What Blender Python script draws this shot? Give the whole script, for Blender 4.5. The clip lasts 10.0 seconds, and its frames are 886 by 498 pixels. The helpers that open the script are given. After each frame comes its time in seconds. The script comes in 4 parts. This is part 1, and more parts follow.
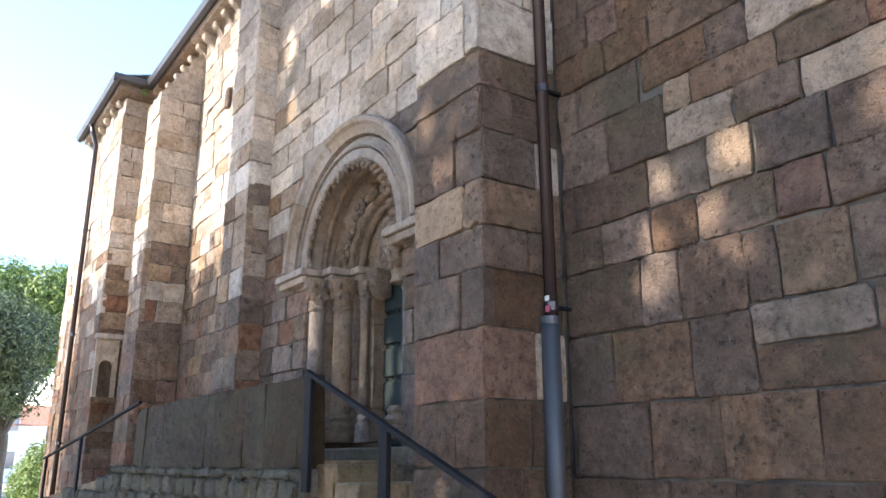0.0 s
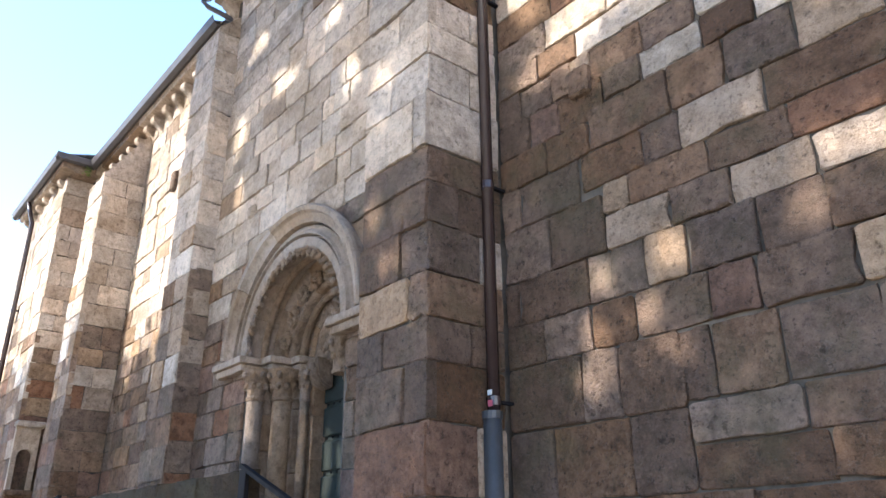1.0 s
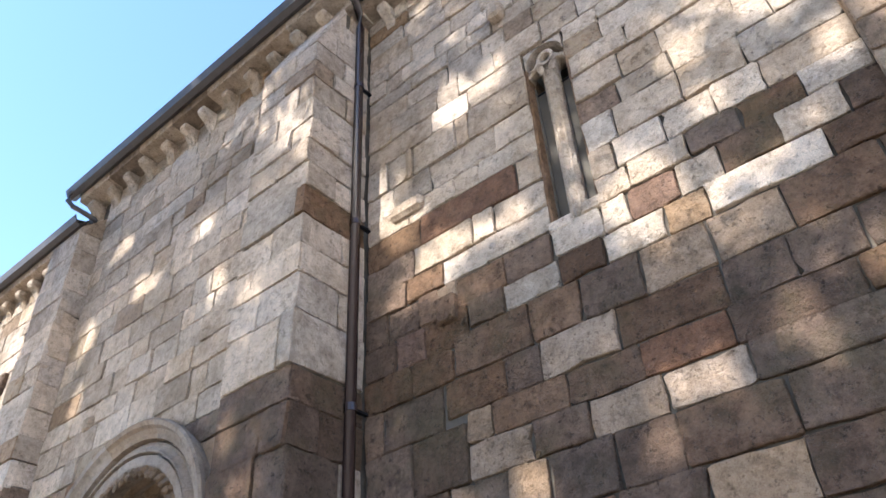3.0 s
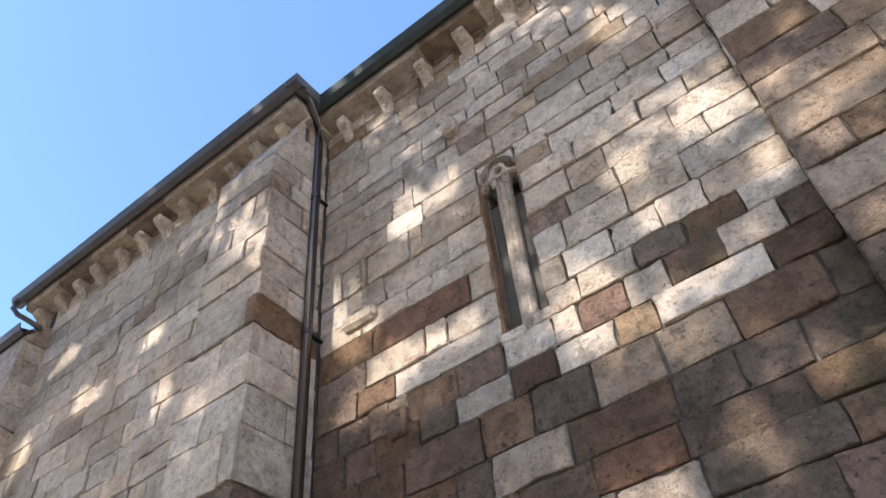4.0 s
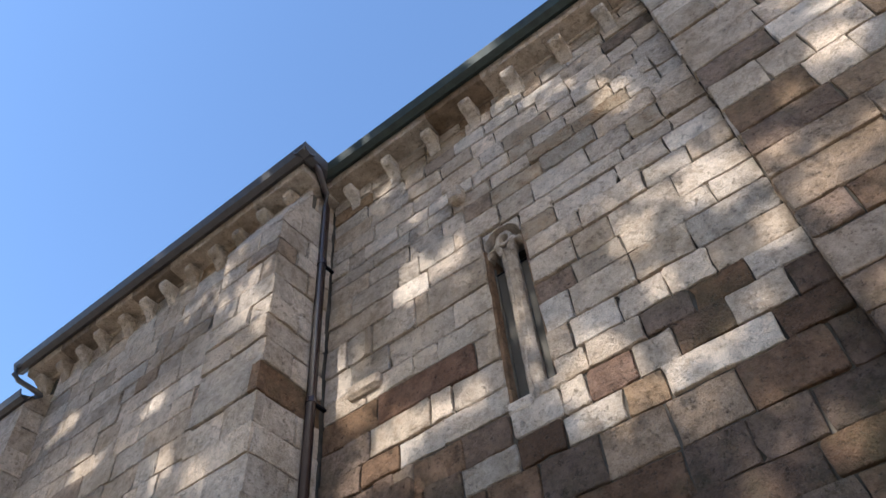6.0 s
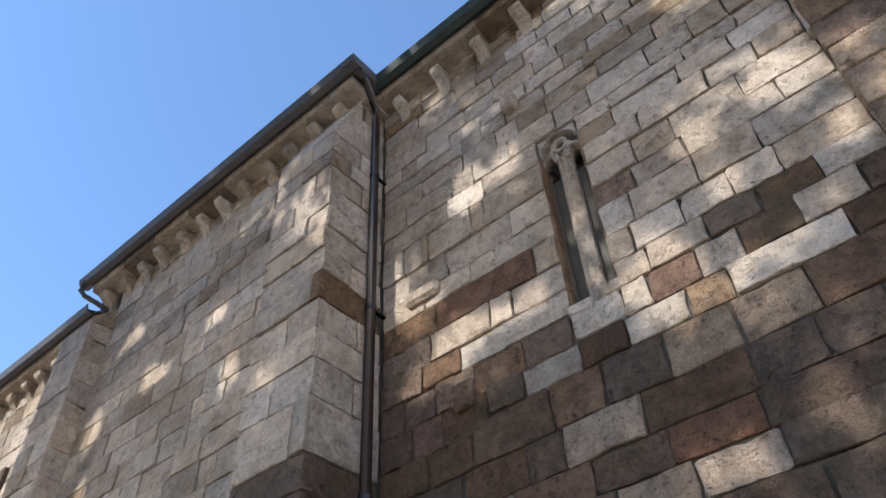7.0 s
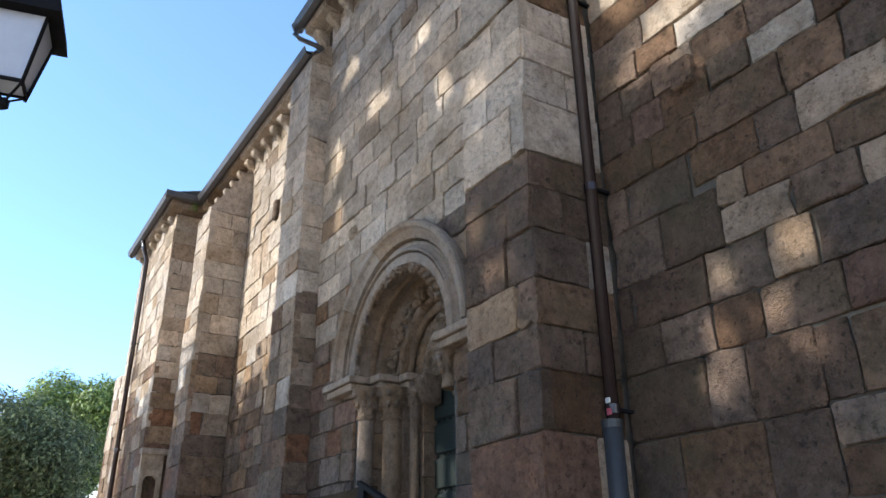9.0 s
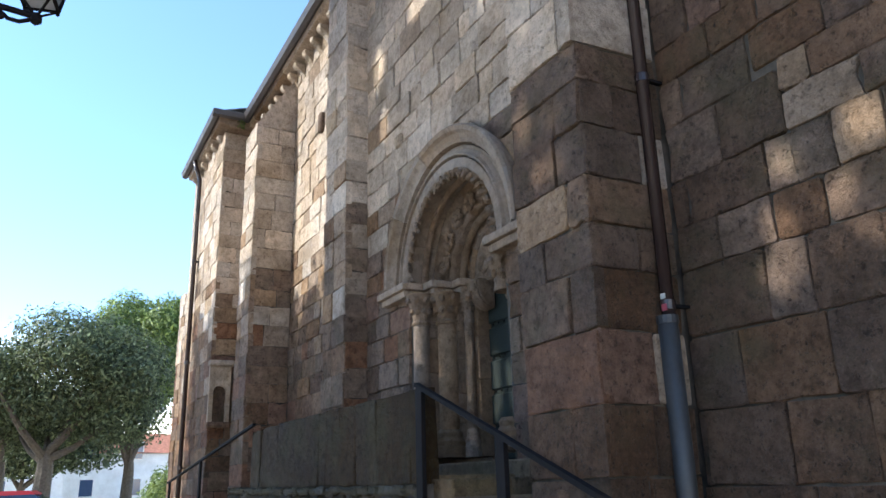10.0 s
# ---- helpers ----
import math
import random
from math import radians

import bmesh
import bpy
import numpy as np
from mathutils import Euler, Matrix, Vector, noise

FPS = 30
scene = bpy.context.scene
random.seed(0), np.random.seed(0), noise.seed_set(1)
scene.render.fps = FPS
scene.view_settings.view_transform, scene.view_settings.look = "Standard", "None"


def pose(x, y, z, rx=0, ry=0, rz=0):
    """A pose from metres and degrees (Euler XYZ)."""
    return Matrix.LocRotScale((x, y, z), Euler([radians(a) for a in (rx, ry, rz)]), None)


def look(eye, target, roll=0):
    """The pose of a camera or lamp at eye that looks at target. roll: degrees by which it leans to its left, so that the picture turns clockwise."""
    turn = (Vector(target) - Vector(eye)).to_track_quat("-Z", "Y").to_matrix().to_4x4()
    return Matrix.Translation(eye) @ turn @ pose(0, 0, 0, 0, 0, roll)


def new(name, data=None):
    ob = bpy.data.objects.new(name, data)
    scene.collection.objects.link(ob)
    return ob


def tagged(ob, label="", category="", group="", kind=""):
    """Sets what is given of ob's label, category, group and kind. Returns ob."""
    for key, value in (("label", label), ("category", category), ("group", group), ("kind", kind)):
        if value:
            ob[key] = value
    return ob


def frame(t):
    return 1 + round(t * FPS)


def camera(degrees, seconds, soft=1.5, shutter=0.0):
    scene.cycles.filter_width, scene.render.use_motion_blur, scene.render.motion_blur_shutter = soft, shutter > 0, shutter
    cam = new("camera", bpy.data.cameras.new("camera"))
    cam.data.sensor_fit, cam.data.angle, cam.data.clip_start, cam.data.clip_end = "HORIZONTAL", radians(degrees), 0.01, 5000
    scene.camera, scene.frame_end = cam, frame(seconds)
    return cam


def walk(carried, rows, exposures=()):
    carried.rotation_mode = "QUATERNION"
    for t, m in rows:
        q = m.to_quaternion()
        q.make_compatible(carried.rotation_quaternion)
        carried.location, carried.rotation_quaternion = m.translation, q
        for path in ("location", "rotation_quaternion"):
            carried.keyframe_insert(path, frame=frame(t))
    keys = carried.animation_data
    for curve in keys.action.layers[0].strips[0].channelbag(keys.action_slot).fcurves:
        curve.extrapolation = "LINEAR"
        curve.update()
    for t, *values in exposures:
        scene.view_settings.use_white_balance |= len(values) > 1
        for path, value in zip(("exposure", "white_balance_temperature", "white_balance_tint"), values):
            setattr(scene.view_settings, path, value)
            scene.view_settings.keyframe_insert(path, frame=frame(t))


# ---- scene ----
cam = camera(60.3, 10.0)
PATH = [
    (0, (4.385, -3.481, 1.501), (2.813, -2.365, 2.034), -0.2),
    (0.5, (4.395, -3.482, 1.502), (2.883, -2.33, 2.126), -0.1),
    (1, (4.411, -3.513, 1.528), (2.987, -2.324, 2.277), -0.3),
    (1.5, (4.415, -3.529, 1.546), (3.094, -2.308, 2.419), -0.7),
    (2, (4.383, -3.537, 1.564), (3.177, -2.289, 2.559), -1.3),
    (2.5, (4.357, -3.553, 1.588), (3.274, -2.292, 2.699), -2.3),
    (4, (4.428, -3.462, 1.651), (3.665, -2.286, 3.078), -6.4),
    (4.5, (4.438, -3.474, 1.65), (3.765, -2.355, 3.165), -7.8),
    (5, (4.42, -3.548, 1.613), (3.807, -2.461, 3.175), -8.8),
    (5.2, (4.423, -3.542, 1.615), (3.813, -2.464, 3.185), -8.8),
    (6.5, (4.372, -3.437, 1.682), (3.606, -2.35, 3.176), -4.6),
    (7, (4.232, -3.518, 1.575), (3.365, -2.396, 2.985), -3.6),
    (7.5, (4.268, -3.501, 1.517), (3.205, -2.391, 2.797), -1.2),
    (8, (4.291, -3.487, 1.506), (3.035, -2.407, 2.627), -0.3),
    (8.5, (4.258, -3.49, 1.5), (2.836, -2.458, 2.456), -0.1),
    (9, (4.25, -3.516, 1.483), (2.7, -2.536, 2.282), -0.6),
    (9.5, (4.228, -3.492, 1.473), (2.59, -2.561, 2.145), -1.2),
    (10, (4.185, -3.45, 1.459), (2.496, -2.549, 2.039), -1.6),
]
EXPOSURES = [(0.0, 3.22, 6950, 8), (2.5, 2.98, 6950, 8), (4.0, 2.5, 6950, 8), (5.0, 2.22, 6850, 7), (6.5, 2.0, 6800, 7), (8.0, 2.06, 6900, 5), (10.0, 2.36, 6800, 4)]
walk(cam, [(t, look(eye, target, roll)) for t, eye, target, roll in PATH], EXPOSURES)

# ---- world, sun, exposure ----
SUN_AZ, SUN_EL = 194.0, 36.0      # degrees clockwise from +y, and above the horizon
world = bpy.data.worlds.new("sky")
scene.world = world
world.use_nodes = True
wn = world.node_tree
sky = wn.nodes.new("ShaderNodeTexSky")
sky.sky_type, sky.sun_disc = "NISHITA", False
sky.sun_elevation, sky.sun_rotation = radians(SUN_EL), radians(SUN_AZ)
sky.air_density, sky.dust_density, sky.ozone_density = 0.9, 0.05, 5.0
sky.altitude = 900
wn.nodes["Background"].inputs["Strength"].default_value = 0.115
# pale haze and broken cloud low down, all round the horizon
coord = wn.nodes.new("ShaderNodeTexCoord")
split = wn.nodes.new("ShaderNodeSeparateXYZ")
wn.links.new(coord.outputs["Generated"], split.inputs[0])
low = wn.nodes.new("ShaderNodeMapRange")
low.inputs["From Min"].default_value, low.inputs["From Max"].default_value = 0.185, 0.02
low.inputs["To Max"].default_value = 1.0
wn.links.new(split.outputs["Z"], low.inputs["Value"])
puff = wn.nodes.new("ShaderNodeTexNoise")
puff.inputs["Scale"].default_value, puff.inputs["Detail"].default_value = 3.2, 6.0
wn.links.new(coord.outputs["Generated"], puff.inputs["Vector"])
dense = wn.nodes.new("ShaderNodeMath")
dense.operation, dense.use_clamp = "MULTIPLY_ADD", True
wn.links.new(puff.outputs["Fac"], dense.inputs[0])
dense.inputs[1].default_value, dense.inputs[2].default_value = 2.4, -0.55
cover = wn.nodes.new("ShaderNodeMath")
cover.operation = "MULTIPLY"
wn.links.new(low.outputs[0], cover.inputs[0])
wn.links.new(dense.outputs[0], cover.inputs[1])
cloud = wn.nodes.new("ShaderNodeMix")
cloud.data_type = "RGBA"
cloud.inputs[7].default_value = (17.0, 15.2, 13.4, 1)
wn.links.new(cover.outputs[0], cloud.inputs[0])
wn.links.new(sky.outputs[0], cloud.inputs[6])
wn.links.new(cloud.outputs[2], wn.nodes["Background"].inputs["Color"])
sun_data = bpy.data.lights.new("sun", "SUN")
sun_data.energy, sun_data.angle, sun_data.color = 1.75, radians(0.6), (1.0, 0.99, 0.98)
sun = new("sun", sun_data)
_az, _el = radians(SUN_AZ), radians(SUN_EL)
SUN_DIR = Vector((math.sin(_az) * math.cos(_el), math.cos(_az) * math.cos(_el), math.sin(_el)))
sun.matrix_world = look(SUN_DIR * 40, (0, 0, 0))

# ---- materials ----


def material(name):
    m = bpy.data.materials.new(name)
    m.use_nodes = True
    nt = m.node_tree
    return m, nt, nt.nodes["Principled BSDF"]


def node(nt, kind, **values):
    n = nt.nodes.new(kind)
    for key, v in values.items():
        n.inputs[key.replace("_", " ")].default_value = v
    return n


def ramp(nt, fac, stops):
    r = nt.nodes.new("ShaderNodeValToRGB")
    while len(r.color_ramp.elements) < len(stops):
        r.color_ramp.elements.new(0.5)
    for e, (p, c) in zip(r.color_ramp.elements, stops):
        e.position, e.color = p, (*c, 1)
    nt.links.new(fac, r.inputs[0])
    return r.outputs[0]


def mix(nt, fac, a, b, how="MIX"):
    m = nt.nodes.new("ShaderNodeMix")
    m.data_type, m.blend_type = "RGBA", how
    for sock, v in ((m.inputs[0], fac), (m.inputs[6], a), (m.inputs[7], b)):
        if isinstance(v, (int, float)):
            sock.default_value = v
        elif isinstance(v, tuple):
            sock.default_value = (*v, 1)
        else:
            nt.links.new(v, sock)
    return m.outputs[2]


def maths(nt, op, a, b=0.0):
    m = nt.nodes.new("ShaderNodeMath")
    m.operation = op
    for sock, v in ((m.inputs[0], a), (m.inputs[1], b)):
        if isinstance(v, (int, float)):
            sock.default_value = v
        else:
            nt.links.new(v, sock)
    return m.outputs[0]


def noise_tex(nt, vec, scale, detail=4.0, rough=0.6):
    n = nt.nodes.new("ShaderNodeTexNoise")
    n.inputs["Scale"].default_value, n.inputs["Detail"].default_value, n.inputs["Roughness"].default_value = scale, detail, rough
    nt.links.new(vec, n.inputs["Vector"])
    return n.outputs["Fac"]


def muted(c, k):
    """Draws a colour towards its own grey."""
    g = 0.3 * c[0] + 0.6 * c[1] + 0.1 * c[2]
    return tuple(v + (g - v) * k for v in c)


def stone(name, dark, base, light, stain, spread=0.25, speck=0.22, bump=0.75, pit=0.5, island=False, rough=0.88, moss=0.0):
    """Weathered granite: each block has its own shade; stains at half a metre, crystals at a few millimetres."""
    dark, base, light, stain = (muted(c, 0.08 if base[0] > 0.35 else -0.24) for c in (dark, base, light, stain))
    m, nt, bsdf = material(name)
    geo = nt.nodes.new("ShaderNodeNewGeometry")
    info = nt.nodes.new("ShaderNodeObjectInfo")
    rnd = geo.outputs["Random Per Island"] if island else info.outputs["Random"]
    off = nt.nodes.new("ShaderNodeVectorMath")
    off.operation = "ADD"
    comb = nt.nodes.new("ShaderNodeCombineXYZ")
    nt.links.new(maths(nt, "MULTIPLY", rnd, 37.0), comb.inputs[0])
    nt.links.new(maths(nt, "MULTIPLY", rnd, 91.0), comb.inputs[2])
    nt.links.new(geo.outputs["Position"], off.inputs[0])
    nt.links.new(comb.outputs[0], off.inputs[1])
    p = off.outputs[0]
    big = noise_tex(nt, p, 3.2, 6.0, 0.72)
    wide = noise_tex(nt, geo.outputs["Position"], 0.9, 5.0, 0.65)
    mid = noise_tex(nt, p, 9.0, 8.0, 0.72)
    pock = noise_tex(nt, p, 30.0, 5.0, 0.75)
    fine = noise_tex(nt, p, 95.0, 3.0, 0.7)
    tone = maths(nt, "ADD", maths(nt, "MULTIPLY", rnd, spread), maths(nt, "MULTIPLY", big, 1.0 - spread))
    col = ramp(nt, tone, [(0.22, dark), (0.5, base), (0.82, light)])
    col = mix(nt, maths(nt, "MULTIPLY", ramp(nt, mid, [(0.48, (0, 0, 0)), (0.64, (1, 1, 1))]), 0.75), col, stain)
    # pits darkened in the colour, as shade in hollows the bump barely shows
    pits = ramp(nt, pock, [(0.33, (0.26, 0.24, 0.22)), (0.41, (0.95, 0.95, 0.95)), (0.66, (1.1, 1.1, 1.09))])
    col = mix(nt, pit, col, pits, "MULTIPLY")
    spk = ramp(nt, fine, [(0.36, (0.38, 0.37, 0.36)), (0.5, (1, 1, 1)), (0.64, (1.4, 1.39, 1.38))])
    col = mix(nt, speck, col, spk, "MULTIPLY")
    blot = noise_tex(nt, p, 6.5, 9.0, 0.74)
    col = mix(nt, pit, col, ramp(nt, blot, [(0.34, (0.58, 0.56, 0.53)), (0.48, (1, 1, 1)), (0.64, (1.3, 1.29, 1.28))]), "MULTIPLY")
    # spalled chips; dark colour in them stands for relief shade as well as dirt
    flaw = noise_tex(nt, p, 17.0, 6.0, 0.66)
    chip = ramp(nt, flaw, [(0.37, (0, 0, 0)), (0.43, (1, 1, 1))])
    col = mix(nt, pit, col, ramp(nt, flaw, [(0.35, (0.34, 0.32, 0.30)), (0.42, (1, 1, 1)), (0.60, (1.0, 1.0, 1.0)), (0.70, (1.3, 1.29, 1.27))]), "MULTIPLY")
    # weather over many blocks, then a soft change from block to block
    col = mix(nt, 1.0, col, ramp(nt, wide, [(0.32, (0.74, 0.71, 0.66)), (0.5, (1, 1, 1)), (0.7, (1.16, 1.17, 1.18))]), "MULTIPLY")
    hsv = nt.nodes.new("ShaderNodeHueSaturation")
    r2 = maths(nt, "FRACT", maths(nt, "MULTIPLY", rnd, 7.31))
    r3 = maths(nt, "FRACT", maths(nt, "MULTIPLY", rnd, 13.7))
    nt.links.new(maths(nt, "ADD", 0.91, maths(nt, "MULTIPLY", r2, 0.18)), hsv.inputs["Value"])
    nt.links.new(maths(nt, "ADD", 0.82, maths(nt, "MULTIPLY", r3, 0.36)), hsv.inputs["Saturation"])
    nt.links.new(col, hsv.inputs["Color"])
    col = hsv.outputs[0]
    if moss:
        mm = ramp(nt, noise_tex(nt, geo.outputs["Position"], 1.7, 6.0, 0.7), [(0.5 - 0.2 * moss, (0, 0, 0)), (0.68, (1, 1, 1))])
        col = mix(nt, maths(nt, "MULTIPLY", mm, 0.5 if moss < 0.3 else 0.7), col, (0.082, 0.076, 0.036))
    nt.links.new(col, bsdf.inputs["Base Color"])
    bsdf.inputs["Roughness"].default_value = rough
    bsdf.inputs["Specular IOR Level"].default_value = 0.25
    b1 = node(nt, "ShaderNodeBump", Strength=bump, Distance=0.1)
    nt.links.new(maths(nt, "ADD", maths(nt, "MULTIPLY", mid, 0.85), maths(nt, "ADD", maths(nt, "MULTIPLY", pock, 0.85), maths(nt, "MULTIPLY", fine, 0.3))), b1.inputs["Height"])
    # the chips have sharp rims
    b2 = node(nt, "ShaderNodeBump", Strength=bump, Distance=0.012)
    nt.links.new(chip, b2.inputs["Height"])
    nt.links.new(b1.outputs[0], b2.inputs["Normal"])
    nt.links.new(b2.outputs[0], bsdf.inputs["Normal"])
    return m


def plain(name, color, rough=0.5, metal=0.0, vary=0.15, scale=8.0, bump=0.1, dirt=None, spec=0.5):
    m, nt, bsdf = material(name)
    geo = nt.nodes.new("ShaderNodeNewGeometry")
    n1 = noise_tex(nt, geo.outputs["Position"], scale, 5.0, 0.65)
    lo = tuple(c * (1 - vary) for c in color)
    hi = tuple(min(1.0, c * (1 + vary)) for c in color)
    col = ramp(nt, n1, [(0.3, lo), (0.7, hi)])
    if dirt:
        n2 = noise_tex(nt, geo.outputs["Position"], scale * 0.35, 6.0, 0.7)
        col = mix(nt, ramp(nt, n2, [(0.5, (0, 0, 0)), (0.7, (0.7, 0.7, 0.7))]), col, dirt)
    nt.links.new(col, bsdf.inputs["Base Color"])
    bsdf.inputs["Roughness"].default_value, bsdf.inputs["Metallic"].default_value = rough, metal
    bsdf.inputs["Specular IOR Level"].default_value = spec
    b = node(nt, "ShaderNodeBump", Strength=bump, Distance=0.01)
    nt.links.new(noise_tex(nt, geo.outputs["Position"], scale * 6, 3.0), b.inputs["Height"])
    nt.links.new(b.outputs[0], bsdf.inputs["Normal"])
    return m


def leafy(name, dark, light):
    m, nt, bsdf = material(name)
    geo = nt.nodes.new("ShaderNodeNewGeometry")
    col = ramp(nt, geo.outputs["Random Per Island"], [(0.0, dark), (0.75, tuple((a + b) / 2 for a, b in zip(dark, light))), (1.0, light)])
    nt.links.new(col, bsdf.inputs["Base Color"])
    bsdf.inputs["Roughness"].default_value = 0.5
    trans = nt.nodes.new("ShaderNodeBsdfTranslucent")
    nt.links.new(col, trans.inputs["Color"])
    mixs = nt.nodes.new("ShaderNodeMixShader")
    mixs.inputs[0].default_value = 0.42
    nt.links.new(bsdf.outputs[0], mixs.inputs[1])
    nt.links.new(trans.outputs[0], mixs.inputs[2])
    nt.links.new(mixs.outputs[0], nt.nodes["Material Output"].inputs["Surface"])
    return m


M_LIGHT = stone("granite_cream", (0.44, 0.345, 0.265), (0.60, 0.475, 0.375), (0.72, 0.585, 0.48), (0.40, 0.29, 0.21), pit=0.5)
M_GREY = stone("granite_grey", (0.35, 0.27, 0.205), (0.49, 0.38, 0.295), (0.60, 0.48, 0.385), (0.31, 0.225, 0.163), pit=0.55)
M_PALE = stone("granite_weathered", (0.234, 0.169, 0.124), (0.328, 0.242, 0.182), (0.426, 0.323, 0.251), (0.193, 0.136, 0.097), pit=0.65)
M_WORN = stone("granite_low_weathered", (0.174, 0.116, 0.084), (0.254, 0.174, 0.128), (0.338, 0.237, 0.179), (0.145, 0.095, 0.067), bump=0.9, pit=0.75, speck=0.16, moss=0.12)
M_OCHRE = stone("granite_ochre", (0.28, 0.198, 0.132), (0.38, 0.285, 0.20), (0.46, 0.365, 0.27), (0.29, 0.17, 0.10), pit=0.5)
M_TAN = stone("sandstone_tan", (0.167, 0.111, 0.081), (0.245, 0.167, 0.125), (0.336, 0.236, 0.182), (0.133, 0.087, 0.063), bump=0.9, pit=0.75, speck=0.16, moss=0.12)
M_BROWN = stone("sandstone_brown", (0.127, 0.081, 0.058), (0.195, 0.129, 0.095), (0.275, 0.188, 0.141), (0.101, 0.064, 0.046), bump=1.0, pit=0.8, speck=0.18, moss=0.12)
M_DARK = stone("sandstone_dark", (0.102, 0.067, 0.049), (0.158, 0.105, 0.078), (0.226, 0.155, 0.119), (0.081, 0.054, 0.041), bump=1.0, pit=0.8, speck=0.18, moss=0.12)
M_RED = stone("sandstone_red", (0.169, 0.098, 0.070), (0.241, 0.146, 0.107), (0.307, 0.200, 0.151), (0.133, 0.078, 0.058), bump=0.95, pit=0.75, speck=0.16)
M_CARVED = stone("carved_granite", (0.165, 0.118, 0.086), (0.248, 0.184, 0.140), (0.335, 0.253, 0.197), (0.136, 0.096, 0.069), speck=0.2, pit=0.35)
M_HOOD = stone("smooth_granite", (0.195, 0.156, 0.128), (0.265, 0.215, 0.180), (0.34, 0.280, 0.238), (0.16, 0.126, 0.102), speck=0.15, pit=0.25, bump=0.45)
M_SLAB = stone("mossy_slab", (0.038, 0.025, 0.015), (0.060, 0.041, 0.026), (0.094, 0.067, 0.044), (0.035, 0.025, 0.015), moss=0.2, rough=0.97, bump=1.0, pit=0.75)
M_RUBBLE = stone("rubble_stone", (0.05, 0.041, 0.03), (0.09, 0.075, 0.057), (0.165, 0.14, 0.105), (0.08, 0.075, 0.06), moss=0.4, bump=1.0)
M_STEP = stone("step_stone", (0.159, 0.110, 0.073), (0.228, 0.163, 0.111), (0.307, 0.224, 0.161), (0.127, 0.088, 0.057), moss=0.3)
M_MORTAR = plain("mortar", (0.085, 0.068, 0.053), 0.95, vary=0.8, scale=2.6, bump=0.6, dirt=(0.03, 0.023, 0.018))
M_ROOF = plain("slate_edge", (0.075, 0.075, 0.08), 0.7, vary=0.3, scale=6)
M_GUTTER = plain("gutter_metal", (0.055, 0.048, 0.05), 0.55, 0.1, vary=0.2)
M_GREEN_GUTTER = plain("verdigris_gutter", (0.022, 0.032, 0.03), 0.65, 0.1, vary=0.3)
M_PIPE = plain("brown_pipe_paint", (0.034, 0.022, 0.022), 0.27, 0.1, vary=0.12, bump=0.03)
M_PIPE_LOW = plain("grey_cast_iron", (0.055, 0.055, 0.057), 0.55, 0.3, vary=0.15, bump=0.05)
# also colours the sheet that stands in for the dark inside the slit
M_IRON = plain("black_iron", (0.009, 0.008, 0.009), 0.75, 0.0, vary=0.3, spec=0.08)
M_DOOR = plain("green_door_paint", (0.004, 0.009, 0.006), 0.8, vary=0.3, scale=14, bump=0.2)
M_STICKER_W = plain("white_paper", (0.5, 0.5, 0.48), 0.6)
M_STICKER_R = plain("red_paper", (0.36, 0.07, 0.1), 0.6)
M_STREET = stone("street_paving", (0.46, 0.385, 0.285), (0.57, 0.48, 0.36), (0.65, 0.56, 0.44), (0.43, 0.35, 0.25))
M_GLASS_DARK = plain("dusty_window_panel", (0.06, 0.048, 0.036), 0.75, vary=0.25, scale=3)
M_BARK = plain("bark", (0.10, 0.08, 0.06), 0.9, vary=0.4, scale=10, bump=0.9)
M_LEAF = leafy("leaf_green", (0.03, 0.046, 0.018), (0.23, 0.27, 0.13))
M_LEAF2 = leafy("leaf_bright", (0.05, 0.09, 0.02), (0.32, 0.40, 0.11))

# ---- building helpers ----


def mesh_object(name, mesh, mat, parent=None, label=""):
    ob = new(name, mesh)
    if mat is not None and not mesh.materials:
        mesh.materials.append(mat)
    if parent is not None:
        ob.parent = parent
    if label:
        ob["label"] = label
    return ob


def part(name, bm, mat, parent=None, label="", smooth=False):
    me = bpy.data.meshes.new(name)
    bm.normal_update()
    bm.to_mesh(me)
    bm.free()
    if smooth:
        for p in me.polygons:
            p.use_smooth = True
    return mesh_object(name, me, mat, parent, label)


def thing(name, at=(0, 0, 0), label="", category="", group="", kind=""):
    ob = new(name)
    ob.empty_display_size = 0.1
    ob.location = at
    return tagged(ob, label, category, group, kind)


def box(bm, x0, x1, y0, y1, z0, z1, bevel=0.0):
    vs = [bm.verts.new((x, y, z)) for x in (x0, x1) for y in (y0, y1) for z in (z0, z1)]
    fs = [bm.faces.new([vs[i] for i in q]) for q in ((0, 1, 3, 2), (4, 6, 7, 5), (0, 4, 5, 1), (2, 3, 7, 6), (0, 2, 6, 4), (1, 5, 7, 3))]
    if bevel:
        es = {e for f in fs for e in f.edges}
        bmesh.ops.bevel(bm, geom=list(es), offset=bevel, segments=1, affect="EDGES")
    return bm


def boxed(*a, bevel=0.0):
    return box(bmesh.new(), *a, bevel=bevel)


def extrude_poly(bm, pts, vec):
    """A prism from a flat outline and the way it runs."""
    v = Vector(vec)
    a = [bm.verts.new(p) for p in pts]
    b = [bm.verts.new(Vector(p) + v) for p in pts]
    n = len(pts)
    bm.faces.new(a)
    bm.faces.new(list(reversed(b)))
    for i in range(n):
        bm.faces.new((a[i], b[i], b[(i + 1) % n], a[(i + 1) % n]))
    bmesh.ops.recalc_face_normals(bm, faces=bm.faces)
    return bm


